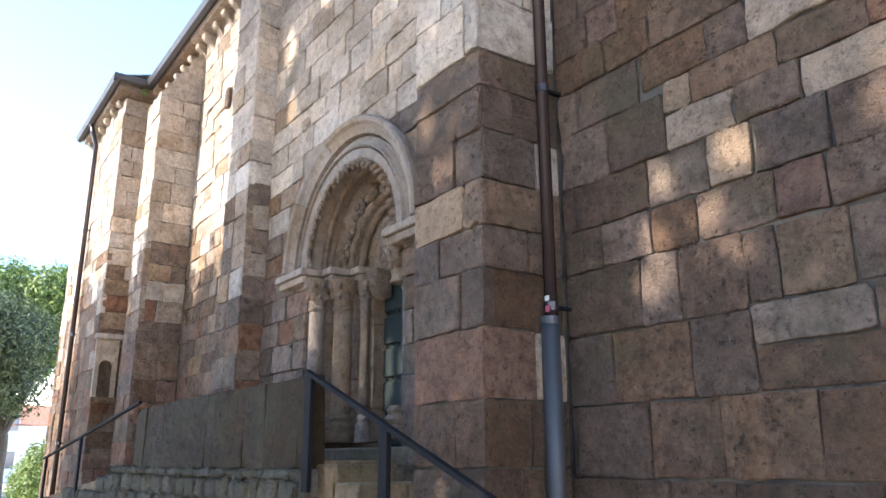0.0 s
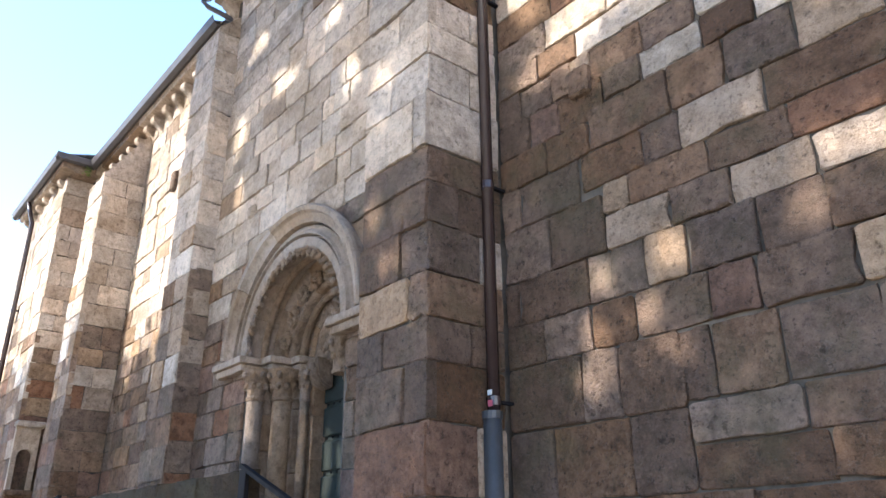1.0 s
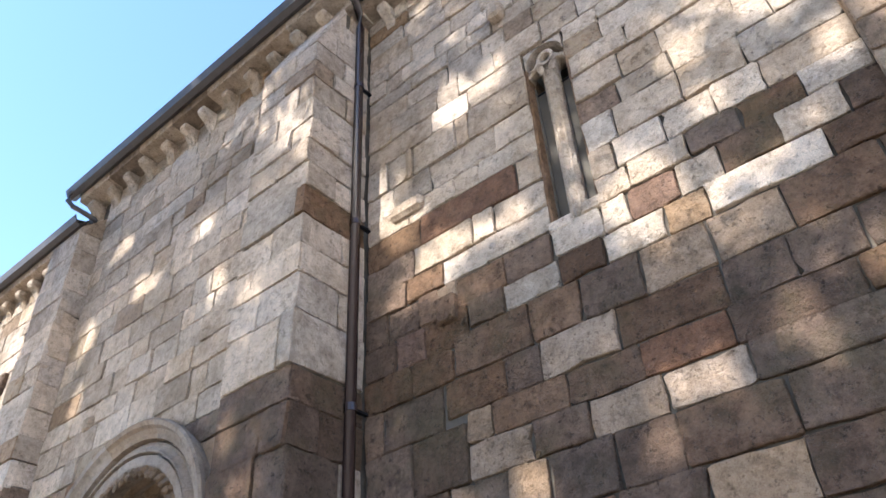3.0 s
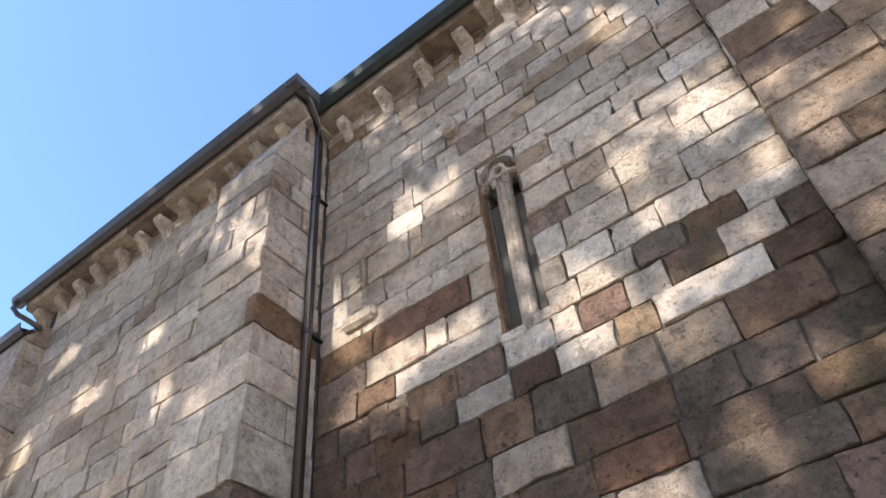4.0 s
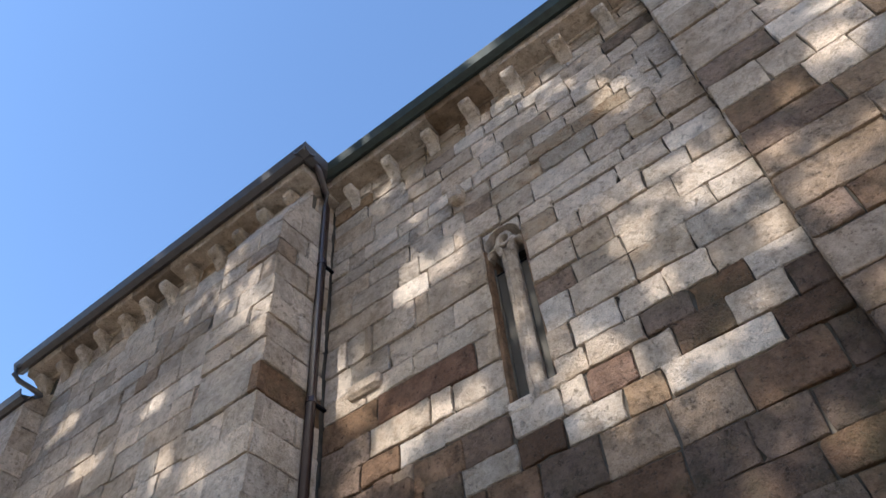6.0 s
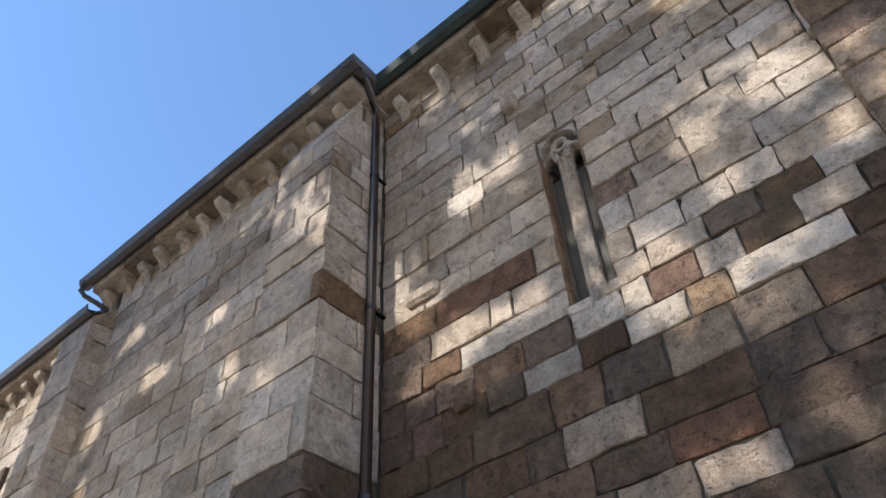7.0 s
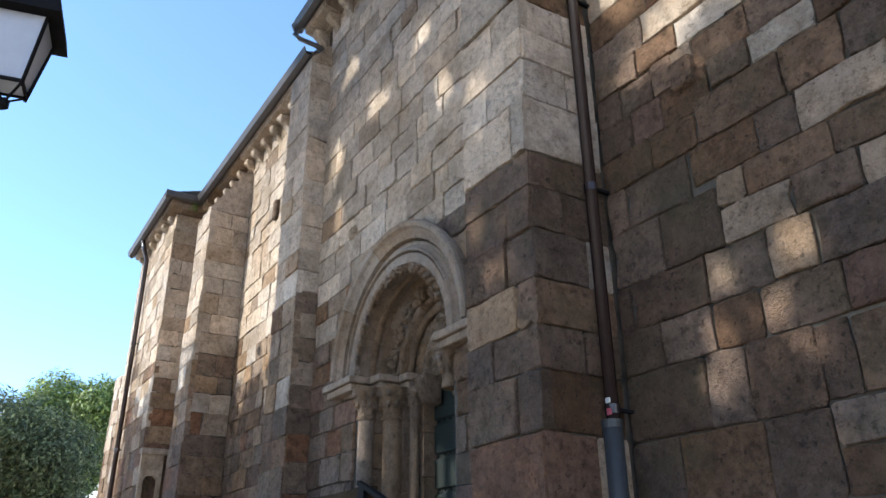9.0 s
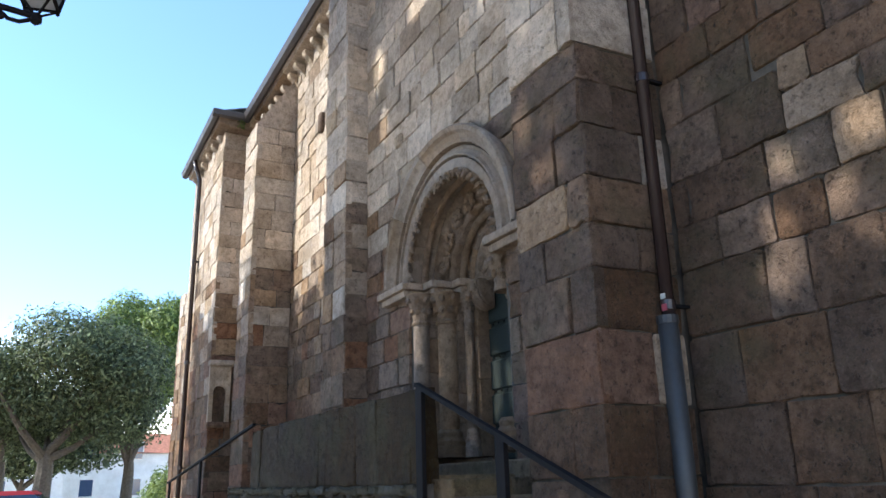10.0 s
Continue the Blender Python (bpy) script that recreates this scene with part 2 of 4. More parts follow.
def lathe(bm, profile, at, seg=20):
    """A turned form round a vertical axis; profile: (radius, height) from below."""
    rings = []
    for r, z in profile:
        rings.append([bm.verts.new((at[0] + r * math.cos(2 * math.pi * i / seg), at[1] + r * math.sin(2 * math.pi * i / seg), at[2] + z)) for i in range(seg)])
    for a, b in zip(rings, rings[1:]):
        for i in range(seg):
            bm.faces.new((a[i], a[(i + 1) % seg], b[(i + 1) % seg], b[i]))
    bm.faces.new(list(reversed(rings[0])))
    bm.faces.new(rings[-1])
    return bm


def tube(bm, path, radius, seg=12):
    """A round tube along a line of points."""
    path = [Vector(p) for p in path]
    rings = []
    for i, p in enumerate(path):
        d = (path[min(i + 1, len(path) - 1)] - path[max(i - 1, 0)]).normalized()
        up = Vector((0, 0, 1)) if abs(d.z) < 0.9 else Vector((1, 0, 0))
        s = d.cross(up).normalized()
        u = s.cross(d)
        r = radius[i] if isinstance(radius, (list, tuple)) else radius
        rings.append([bm.verts.new(p + (s * math.cos(2 * math.pi * k / seg) + u * math.sin(2 * math.pi * k / seg)) * r) for k in range(seg)])
    for a, b in zip(rings, rings[1:]):
        for k in range(seg):
            bm.faces.new((a[k], a[(k + 1) % seg], b[(k + 1) % seg], b[k]))
    bm.faces.new(list(reversed(rings[0])))
    bm.faces.new(rings[-1])
    bmesh.ops.recalc_face_normals(bm, faces=bm.faces)
    return bm


def ring(bm, cx, cz, profile, a0=0.0, a1=math.pi, seg=40):
    """An arch moulding: profile is a closed outline of (radius, y), swept round (cx, cz) in the plane of the wall."""
    rows = []
    for i in range(seg + 1):
        a = a0 + (a1 - a0) * i / seg
        rows.append([bm.verts.new((cx + r * math.cos(a), y, cz + r * math.sin(a))) for r, y in profile])
    n = len(profile)
    for p, q in zip(rows, rows[1:]):
        for i in range(n):
            bm.faces.new((p[i], p[(i + 1) % n], q[(i + 1) % n], q[i]))
    bm.faces.new(rows[0])
    bm.faces.new(list(reversed(rows[-1])))
    bmesh.ops.recalc_face_normals(bm, faces=bm.faces)
    return bm


def rod(bm, a, b, w, h):
    """A square bar from a to b."""
    a, b = Vector(a), Vector(b)
    d = (b - a).normalized()
    s = d.cross(Vector((0, 0, 1)))
    s = s.normalized() if s.length > 0.05 else Vector((1, 0, 0))
    u = s.cross(d)
    pts = [a + s * i * w / 2 + u * j * h / 2 for i, j in ((-1, -1), (1, -1), (1, 1), (-1, 1))]
    return extrude_poly(bm, pts, b - a)

# ---- ashlar ----
RNG = random.Random(11)


def block_mesh(w, h, depth, rng, worn=0.012):
    """One dressed block, front at y = 0 looking to -y, with uneven edges, worn corners and here and there a chip."""
    c = min(0.06, 0.24 * min(w, h)) * rng.choice((0.06, 0.1, 0.14, 0.22, 0.4))
    j = 0.006 + worn * 0.5
    hw, hh = w / 2, h / 2
    a, b = rng.uniform(-0.45, 0.0), rng.uniform(0.05, 0.5)
    d, e = rng.uniform(-0.45, 0.0), rng.uniform(0.05, 0.5)
    outline = [(-hw + c, -hh), (hw * a, -hh), (hw * b, -hh), (hw - c, -hh), (hw, -hh + c), (hw, hh * rng.uniform(-0.4, 0.4)), (hw, hh - c),
               (hw - c, hh), (hw * e, hh), (hw * d, hh), (-hw + c, hh), (-hw, hh - c), (-hw, hh * rng.uniform(-0.4, 0.4)), (-hw, -hh + c)]
    outline = [(x + rng.uniform(-j, j), z + rng.uniform(-j, j)) for x, z in outline]
    n = len(outline)
    if rng.random() < 0.22 and min(w, h) > 0.12:
        k = rng.randrange(n)
        q = rng.uniform(0.84, 0.95)
        x, z = outline[k]
        outline[k] = (x * q, z * q)
    front = []
    tx, tz = rng.uniform(-0.006, 0.006), rng.uniform(-0.006, 0.006)
    for x, z in outline:
        e = rng.uniform(0.35, 1.5) * worn
        front.append((x * (1 - 2 * e / w), (x / hw) * tx + (z / hh) * tz + rng.uniform(-0.002, 0.004), z * (1 - 2 * e / h)))
    e = 0.9 * worn
    verts = [(rng.uniform(-0.2, 0.2) * w, rng.uniform(-0.005, 0.003), rng.uniform(-0.2, 0.2) * h)] + front + [(x, e, z) for x, z in outline] + [(x, depth, z) for x, z in outline]
    faces = [(0, 1 + i, 1 + (i + 1) % n) for i in range(n)]
    for s in (1, 1 + n):
        faces += [(s + i, s + n + i, s + n + (i + 1) % n, s + (i + 1) % n) for i in range(n)]
    me = bpy.data.meshes.new("block")
    me.from_pydata(verts, [], faces)
    return me


def lay(parent, origin, along, rows, tone, joint=0.013, depth=0.1, proud=0.013, name="stone_block", worn=0.006, limit=300):
    """Lays courses of blocks on a face. origin: foot of the face at u = 0; along: its level direction, seen from
    outside towards the right; rows: (z0, z1, edges), where edges may hold several runs of joints."""
    along = Vector(along).normalized()
    turn = Matrix.Rotation(math.atan2(along.y, along.x), 4, "Z")
    count = 0
    for z0, z1, runs in rows:
        for edges in runs:
            for u0, u1 in zip(edges, edges[1:]):
                w, h = u1 - u0 - joint * RNG.uniform(0.5, 1.5), z1 - z0 - joint * RNG.uniform(0.5, 1.4)
                if w < 0.03 or h < 0.03:
                    continue
                me = block_mesh(w, h, depth, RNG, min(worn, 0.2 * min(w, h)))
                ob = mesh_object(name, me, tone((u0 + u1) / 2, (z0 + z1) / 2, w), parent)
                out = RNG.uniform(-proud, proud)
                place = Vector(origin) + along * ((u0 + u1) / 2) + Vector((along.y, -along.x, 0)) * out
                place.z = origin[2] + (z0 + z1) / 2
                ob.matrix_local = Matrix.Translation(place) @ turn @ Matrix.Rotation(RNG.gauss(0, 0.004), 4, "Y")
                count += 1
    return count


def courses(z0, z1, h, rng, jitter=0.15):
    zs = [z0]
    while zs[-1] < z1 - 0.6 * h:
        zs.append(zs[-1] + h * rng.uniform(1 - jitter, 1 + jitter))
    k = (z1 - z0) / (zs[-1] - z0)
    return [z0 + (z - z0) * k for z in zs]


def joints(u0, u1, w, rng, jitter=0.45):
    us = [u0]
    while us[-1] < u1 - 0.55 * w:
        us.append(us[-1] + w * rng.uniform(1 - jitter, 1 + jitter))
    if len(us) == 1:
        us.append(u1)
    k = (u1 - u0) / (us[-1] - u0)
    return [u0 + (u - u0) * k for u in us]


def cut(edges, a, b, least=0.06):
    """Takes the stretch a to b out of a course: two runs."""
    left = [u for u in edges if u < a - least] + [a] if edges[0] < a else []
    right = [b] + [u for u in edges if u > b + least] if edges[-1] > b else []
    return [r for r in (left, right) if len(r) > 1]


def pick(rng, *pairs):
    total = sum(p for _, p in pairs)
    k = rng.random() * total
    for m, p in pairs:
        k -= p
        if k <= 0:
            return m
    return pairs[-1][0]


def tones(low, high, rng):
    """Brown sandstone below, cream granite above, with weathered blocks of a middling tone between the two heights."""
    def tone(u, z, w):
        k = (z - low) / (high - low) + rng.gauss(0, 0.13)
        if k > 0.72:
            return pick(rng, (M_LIGHT, 5.6), (M_GREY, 4.8), (M_PALE, 0.5), (M_OCHRE, 0.4), (M_TAN, 0.08))
        if k > 0.3:
            return pick(rng, (M_PALE, 4.6), (M_WORN, 3.0), (M_TAN, 1.6), (M_GREY, 0.7), (M_RED, 0.7))
        return pick(rng, (M_BROWN, 3), (M_DARK, 0.4), (M_RED, 2.0), (M_TAN, 3.0), (M_WORN, 1.8))
    return tone

# ---- the ground ----


bm = bmesh.new()
xs = [-900, -300, -120, -60, -40, -30, *[-24 + 4 * i for i in range(0, 10)], 30, 60, 150, 400, 900]
ys = [-900, -300, -100, -40, -20, -12, -8, -6, -5, -4, -3, -2, -1, 0, 1, 3, 8, 20, 60, 200, 900]
grid = [[bm.verts.new((x, y, 0.0)) for y in ys] for x in xs]
for i in range(len(xs) - 1):
    for j in range(len(ys) - 1):
        bm.faces.new((grid[i][j], grid[i + 1][j], grid[i + 1][j + 1], grid[i][j + 1]))
tagged(part("ground", bm, M_STREET), "grey stone-paved street beside the church", "ground", kind="structure")

# ---- the church: bodies ----
YP, YR = 0.42, 0.84          # faces of the portal wall and of the wall with the slit window
PIER_W = 0.95
CX, CZ = -2.89, 3.75         # centre of the portal arch
church = []


def wall_thing(name, label, bm):
    ob = part(name, bm, M_MORTAR)
    return tagged(ob, label, "wall", kind="structure")


R = 0.034                    # how far the mortar lies behind the blocks
# wall with the slit window
WX0, WX1, WZ0, WZ1 = 2.14, 2.56, 5.49, 7.66
bm = bmesh.new()
TOP = 10.28
for outline in ([(0.02, -1), (0.02, TOP), (WX0, TOP), (WX0, -1)], [(WX1, -1), (WX1, TOP), (9.0, TOP), (9.0, -1)],
                [(WX0, -1), (WX0, WZ0), (WX1, WZ0), (WX1, -1)], [(WX0, WZ1), (WX0, TOP), (WX1, TOP), (WX1, WZ1)]):
    extrude_poly(bm, [(x, YR + R, z) for x, z in outline], (0, 1.1, 0))
wall_right = wall_thing("wall_east", "tall granite ashlar wall with a slit window, brown below and cream above", bm)
YPIL, XPIL = 0.70, 4.65
bm = bmesh.new()
extrude_poly(bm, [(XPIL + R, YPIL + R, -1.0), (XPIL + R, YPIL + R, 10.1), (9.0, YPIL + R, 10.1), (9.0, YPIL + R, -1.0)], (0, 0.4, 0))
pilaster = wall_thing("wall_pilaster", "shallow ashlar projection of the church wall with a straight edge", bm)
# corner pier and the portal block
bm = bmesh.new()
extrude_poly(bm, [(-R, 0 + R, -1), (-R, 0 + R, 9.03), (-R, YP + 0.02, 9.98), (-R, YP + 0.02, TOP), (-R, YR + 0.3, TOP), (-R, YR + 0.3, -1)], (-PIER_W + 2 * R, 0, 0))
pier = wall_thing("corner_pier", "square ashlar corner pier with a sloped top, dark brown below and cream above", bm)
# portal wall: arched opening of radius 1.1
bm = bmesh.new()
RO = 1.04
XL, XR = -5.33, -PIER_W + R
y0, y1 = YP + R, YP + 1.2
box(bm, XL, CX - RO, y0, y1, -1, CZ)
box(bm, CX + RO, XR, y0, y1, -1, CZ)
N = 24
arc = [(CX + RO * math.cos(math.pi * i / N), CZ + RO * math.sin(math.pi * i / N)) for i in range(N + 1)]
for (xa, za), (xb, zb) in zip(arc, arc[1:]):
    extrude_poly(bm, [(xa, y0, za), (xa, y0, 5.2), (xb, y0, 5.2), (xb, y0, zb)], (0, y1 - y0, 0))
box(bm, XL, CX - RO, y0, y1, CZ, 5.2)
box(bm, CX + RO, XR, y0, y1, CZ, 5.2)
box(bm, XL - 0.8, XR, y0, y1, 5.2, TOP)
box(bm, XL - 0.8, XL, y0, y1, -1, 5.2)
box(bm, CX - RO - 0.2, CX + RO + 0.2, y0 + 1.0, y1, -1, 1.5)
portal_wall = wall_thing("wall_portal", "cream and brown ashlar wall round the carved portal", bm)
# second bay
YB = 0.62                    # face of the second bay
bm = boxed(-12.9, -6.1, YB + R, 1.6, -2, 9.75)
bay_wall = wall_thing("wall_bay", "long cream and brown ashlar wall between two buttresses", bm)
# buttresses


def buttress(name, x0, x1, yf, top, slope, label):
    bm = bmesh.new()
    extrude_poly(bm, [(x1 - R, yf + R, -2), (x1 - R, yf + R, top), (x1 - R, YB + 0.02, top + slope), (x1 - R, 1.0, top + slope), (x1 - R, 1.0, -2)], (x0 - x1 + 2 * R, 0, 0))
    return wall_thing(name, label, bm)


butt_near = buttress("buttress_near", -6.20, -5.33, 0.09, 9.2, 0.6, "slim ashlar buttress beside the portal, red-brown below")
butt_far = buttress("buttress_far", -10.6, -9.65, -0.16, 8.3, 1.2, "deep ashlar buttress of cream and dark brown blocks")
bm = boxed(-16.7 + R, -12.97 - R, -0.15 + R, 1.6, -2, 9.65)
far_block = wall_thing("wall_far_block", "projecting ashlar block with corbelled eaves at the church's far end", bm)
bm = bmesh.new()
APX, APY, APR = -20.6, 2.6, 2.3
N = 28
extrude_poly(bm, [(APX + (APR - R) * math.cos(2 * math.pi * i / N), APY + (APR - R) * math.sin(2 * math.pi * i / N), -2) for i in range(N)], (0, 0, 9.3))
apse = wall_thing("apse_wall", "low rounded apse of patchy cream and brown ashlar", bm)

# ---- courses on the walls ----
rng = random.Random(4)
X, Y = (1, 0, 0), (0, 1, 0)
T_RW, T_PW, T_B, T_PIL = tones(4.3, 6.0, rng), tones(3.5, 5.7, rng), tones(2.6, 6.4, rng), tones(4.2, 7.8, rng)


def plain_face(parent, origin, along, u0, u1, z0, z1, h, w, tone, holes=()):
    zs = courses(z0, z1, h, rng)
    rows = []
    for a, b in zip(zs, zs[1:]):
        runs = [joints(u0, u1, w, rng)]
        for hu0, hu1, hz0, hz1 in holes:
            if b > hz0 + 0.05 and a < hz1 - 0.05:
                runs = [r for e in runs for r in cut(e, hu0, hu1)]
        rows.append((a, b, runs))
    return lay(parent, origin, along, rows, tone)


# tones by letter; "." picks a likely one
TONE = {"L": M_LIGHT, "G": M_GREY, "O": M_OCHRE, "B": M_BROWN, "D": M_DARK, "R": M_RED, "T": M_TAN, "P": M_PALE, "W": M_WORN, "A": M_GREY}


def course(z0, z1, edges, letters="", parent=None, origin=(0, YR, 0), along=X, tone=None):
    """One course with known joints; a letter for each block gives its stone."""
    letters = letters.ljust(len(edges) - 1, ".")
    for i, (u0, u1) in enumerate(zip(edges, edges[1:])):
        ch = "P" if letters[i] in "GL" and z1 < 5.0 else letters[i]
        lay(parent or wall_right, origin, along, [(z0, z1, [[u0, u1]])], joint=0.015, worn=0.008, tone=(lambda u, z, w, c=ch: TONE[c]) if ch != "." else (tone or T_RW))


def course_to(z0, z1, edges, letters="", w=0.62):
    """A course carried on to the pilaster with blocks of the usual width."""
    end = XPIL
    if end - edges[-1] > 0.15:
        edges = edges[:-1] + joints(edges[-1], end, w, rng, 0.35)
    course(z0, z1, edges, letters)


course_to(-0.1, 0.42, [0.02, 0.8, 1.7], "DBD", 0.9)
course_to(0.42, 0.90, [0.02, 0.5, 1.5, 2.2], "BDBD", 0.9)
course_to(0.90, 1.37, [0.02, 0.9, 1.4, 2.3], "DBDBB", 0.9)
course_to(1.37, 1.89, [0.02, 0.08, 0.78, 1.35, 2.00], "DBBBBD", 0.8)
course(1.89, 2.42, [0.02, 0.48, 1.17, 1.64], "DBB")
course_to(1.89, 2.18, [1.64, 2.5], "DBD", 0.8)
course_to(2.18, 2.45, [1.64, 2.4], "TBTB", 0.8)
course(2.42, 2.93, [0.02, 0.79, 1.12, 1.64], "DBB")
course_to(2.45, 2.92, [1.64, 1.86, 2.33, 2.9], "BTBTD")
course_to(2.93, 3.28, [0.02, 0.43, 0.91, 1.31, 1.90, 2.24], "BTBTRBP")
course_to(3.28, 3.66, [0.02, 0.17, 0.91, 1.13, 1.44, 1.78, 2.30], "DDTBGDDBB")
course(3.66, 4.13, [0.02, 0.56, 1.12], "BD")
course(4.13, 4.53, [0.02, 0.23, 0.90], "TB")
course_to(3.66, 3.94, [1.12, 1.70, 2.16, 2.72], "PBPGB")
course_to(3.94, 4.21, [1.12, 1.36, 2.03], "GTBRDB")
course_to(4.21, 4.54, [0.92, 1.51, 1.85], "BBPBDTD")
course(4.53, 4.84, [0.02, 0.57, 1.02], "DB")
course_to(4.54, 4.92, [1.04, 1.80, 2.26, 2.76, 3.29, 3.81, 4.43], "BTDPPBD")
course(4.84, 5.17, [0.02, 0.40, 0.74, 1.20], "BRB")
course_to(4.92, 5.19, [1.22, 1.58, 2.12, 2.52, 3.03, 3.36, 4.19], "BGDLPLD")
course(5.17, 5.48, [0.02, 0.30, 0.68, 0.90, 1.11, 1.62, 2.09], "BBTPTT")
course_to(5.19, 5.48, [2.11, 2.56, 2.79, 3.19, 3.53, 3.96, 4.40], "GLRGBGD")
course(5.48, 5.74, [0.02, 0.53, 0.98, 1.46, WX0 - 0.02], "TTLL")
course(5.74, 6.06, [0.02, 0.65, 1.34, 1.58, WX0 - 0.02], "TLLG")
course(6.06, 6.40, [0.02, 0.73, 1.86, WX0 - 0.02], "WRG")
course(6.40, 6.66, [0.02, 0.59, 1.17, 1.46, WX0 - 0.02], "GLLL")
course(6.66, 7.00, [0.02, 0.40, 0.89, 1.69, WX0 - 0.02], "GGGL")
course(7.00, 7.40, [0.02, 0.32, 0.60, 0.68, 1.24, 1.41, WX0 - 0.02], "GGGLGG")
course(7.40, 7.71, [0.02, 0.52, 0.95, 1.43, WX0 - 0.02], "GGLG")
ups = [5.48, 5.73, 6.03, 6.38, 6.64, 6.97, 7.25, 7.51, 7.71]
REST = {0: [2.56, 2.85, 3.34, 3.75, 4.21], 1: [2.56, 2.78, 3.22, 3.63, 4.0], 2: [2.56, 2.86, 3.44, 3.95], 4: [2.56, 3.02, 3.40, 4.02], 6: [2.56, 2.95, 3.62, 4.12]}
HUES = {0: "LGTBG", 1: "GLGLG", 2: "LLLG", 3: "TGLL", 4: "GGLL", 5: "GLGG"}
for i, (z0, z1) in enumerate(zip(ups, ups[1:])):
    course(z0, z1, REST.get(i, joints(WX1 + 0.02, 4.25, 0.5, rng, 0.4)) + [XPIL], HUES.get(i, ""))
ups = [7.71, 8.04, 8.32, 8.55, 8.80, 9.08, 9.36, 9.62, 9.86, 10.1]
for i, (z0, z1) in enumerate(zip(ups, ups[1:])):
    course(z0, z1, joints(0.02, XPIL, 0.46, rng, 0.45), {3: "......O", 2: "......OO"}.get(i, ""))
# the shallow pilaster past them
zs = courses(0.9, 10.1, 0.36, rng)
for z0, z1 in zip(zs, zs[1:]):
    course(z0, z1, joints(XPIL, 8.4, 0.6, rng, 0.4), "", pilaster, (0, YPIL, 0), X, T_PIL)
    lay(pilaster, (XPIL, YR, 0), (0, -1, 0), [(z0, z1, [[0.0, YR - YPIL - 0.012]])], T_PIL)

PZ = [-0.2, 0.5, 0.97, 1.44, 1.93, 2.46, 2.92, 3.26, 3.64, 4.06, 4.44, 4.77, 5.31, 5.71, 6.04, 6.40, 6.76, 7.08, 7.41, 7.72, 8.05, 8.41, 8.67, 9.0]
PF = [0.5, 0.4, 0.3, 0.36, 0.0, 0.29, 0.58, 0.25, 0.36, 0.32, 0.0, 0.2, 0.55, 0.0, 0.45, 0.12, 0.0, 0.5, 0.3, 0.55, 0.25, 0.5, 0.35]
PS = [0.4, 0.5, 0.35, 0.45, 0.52, 0.0, 0.46, 0.0, 0.58, 0.34, 0.0, 0.0, 0.5, 0.0, 0.52, 0.0, 0.4, 0.0, 0.42, 0.3, 0.5, 0.3, 0.45]
PT = "DBDBRDBTDBBGGLGTGGGGGPG"
for i, (z0, z1) in enumerate(zip(PZ, PZ[1:])):
    front = [-PIER_W, 0.0] if not PF[i] else [-PIER_W, -PF[i], 0.0]
    side = [0.013, YR] if not PS[i] else [0.013, PS[i], YR]
    c = PT[i]
    mate = {"D": "B", "B": "D", "R": "D", "T": "G", "L": "G", "G": "L", "P": "G"}[c]
    course(z0, z1, front, mate + c if PF[i] else c, pier, (0, 0, 0), X)
    course(z0, z1, side, c + ("A" if i in (4, 8) else mate), pier, (0, 0, 0), Y)
for z0, z1 in ((9.0, 9.34), (9.34, 9.68), (9.68, 10.1)):
    course(z0, z1, [YP + 0.06 - (9.95 - z1) * 0.3, YR], "G", pier, (0, 0, 0), Y)
# sloped coping of the pier
bm = bmesh.new()
extrude_poly(bm, [(0, 0, 9.01), (0, 0.0, 9.06), (0, YP - 0.02, 10.05), (0, YP + 0.02, 9.98)], (-PIER_W, 0, 0))
part("coping", bm, M_GREY, pier)
bm = extrude_poly(bmesh.new(), [(-0.003, 0.004, 9.005), (-0.003, YP + 0.02, 9.97), (-0.003, YP + 0.02, 9.005)], (-PIER_W + 0.006, 0, 0))
part("stone_block", bm, M_GREY, pier)

# portal wall, its courses stopped by the arch
zs = courses(1.3, 10.05, 0.31, rng)
for a, b in zip(zs, zs[1:]):
    runs = [joints(XL, XR, 0.5, rng)]
    m = (a + b) / 2 - CZ
    if m < 1.30:
        half = math.sqrt(1.30 ** 2 - m * m) if m > 0 else 1.10
        runs = cut(runs[0], CX - half, CX + half)
    lay(portal_wall, (0, YP, 0), X, [(a, b, runs)], T_PW)
plain_face(bay_wall, (0, YB, 0), X, -12.9, -6.2, 0.9, 9.6, 0.32, 0.55, T_B)
for ob, x0, x1, yf, top in ((butt_near, -6.20, -5.33, 0.09, 9.2), (butt_far, -10.6, -9.65, -0.16, 8.3)):
    plain_face(ob, (0, yf, 0), X, x0, x1, 0.3, top, 0.36, 0.5, T_B)
    plain_face(ob, (x1, 0, 0), Y, yf + 0.012, YB, 0.3, top, 0.36, 0.45, T_B)
for ob, x0, x1, yf, top, rise in ((butt_near, -6.20, -5.33, 0.09, 9.2, 0.6), (butt_far, -10.6, -9.65, -0.16, 8.3, 1.2)):
    bm = extrude_poly(bmesh.new(), [(x1 + 0.004, yf - 0.004, top), (x1 + 0.004, yf - 0.004, top + 0.05), (x1 + 0.004, YB + 0.015, top + rise + 0.05), (x1 + 0.004, YB + 0.015, top)], (x0 - x1 - 0.008, 0, 0))
    part("coping", bm, M_GREY, ob)
plain_face(far_block, (0, -0.15, 0), X, -16.7, -12.97, -0.5, 9.6, 0.36, 0.55, T_B)
plain_face(far_block, (-12.97, 0, 0), Y, -0.138, YB, 0.3, 9.6, 0.36, 0.5, T_B)
zs = courses(-0.2, 7.3, 0.36, rng)
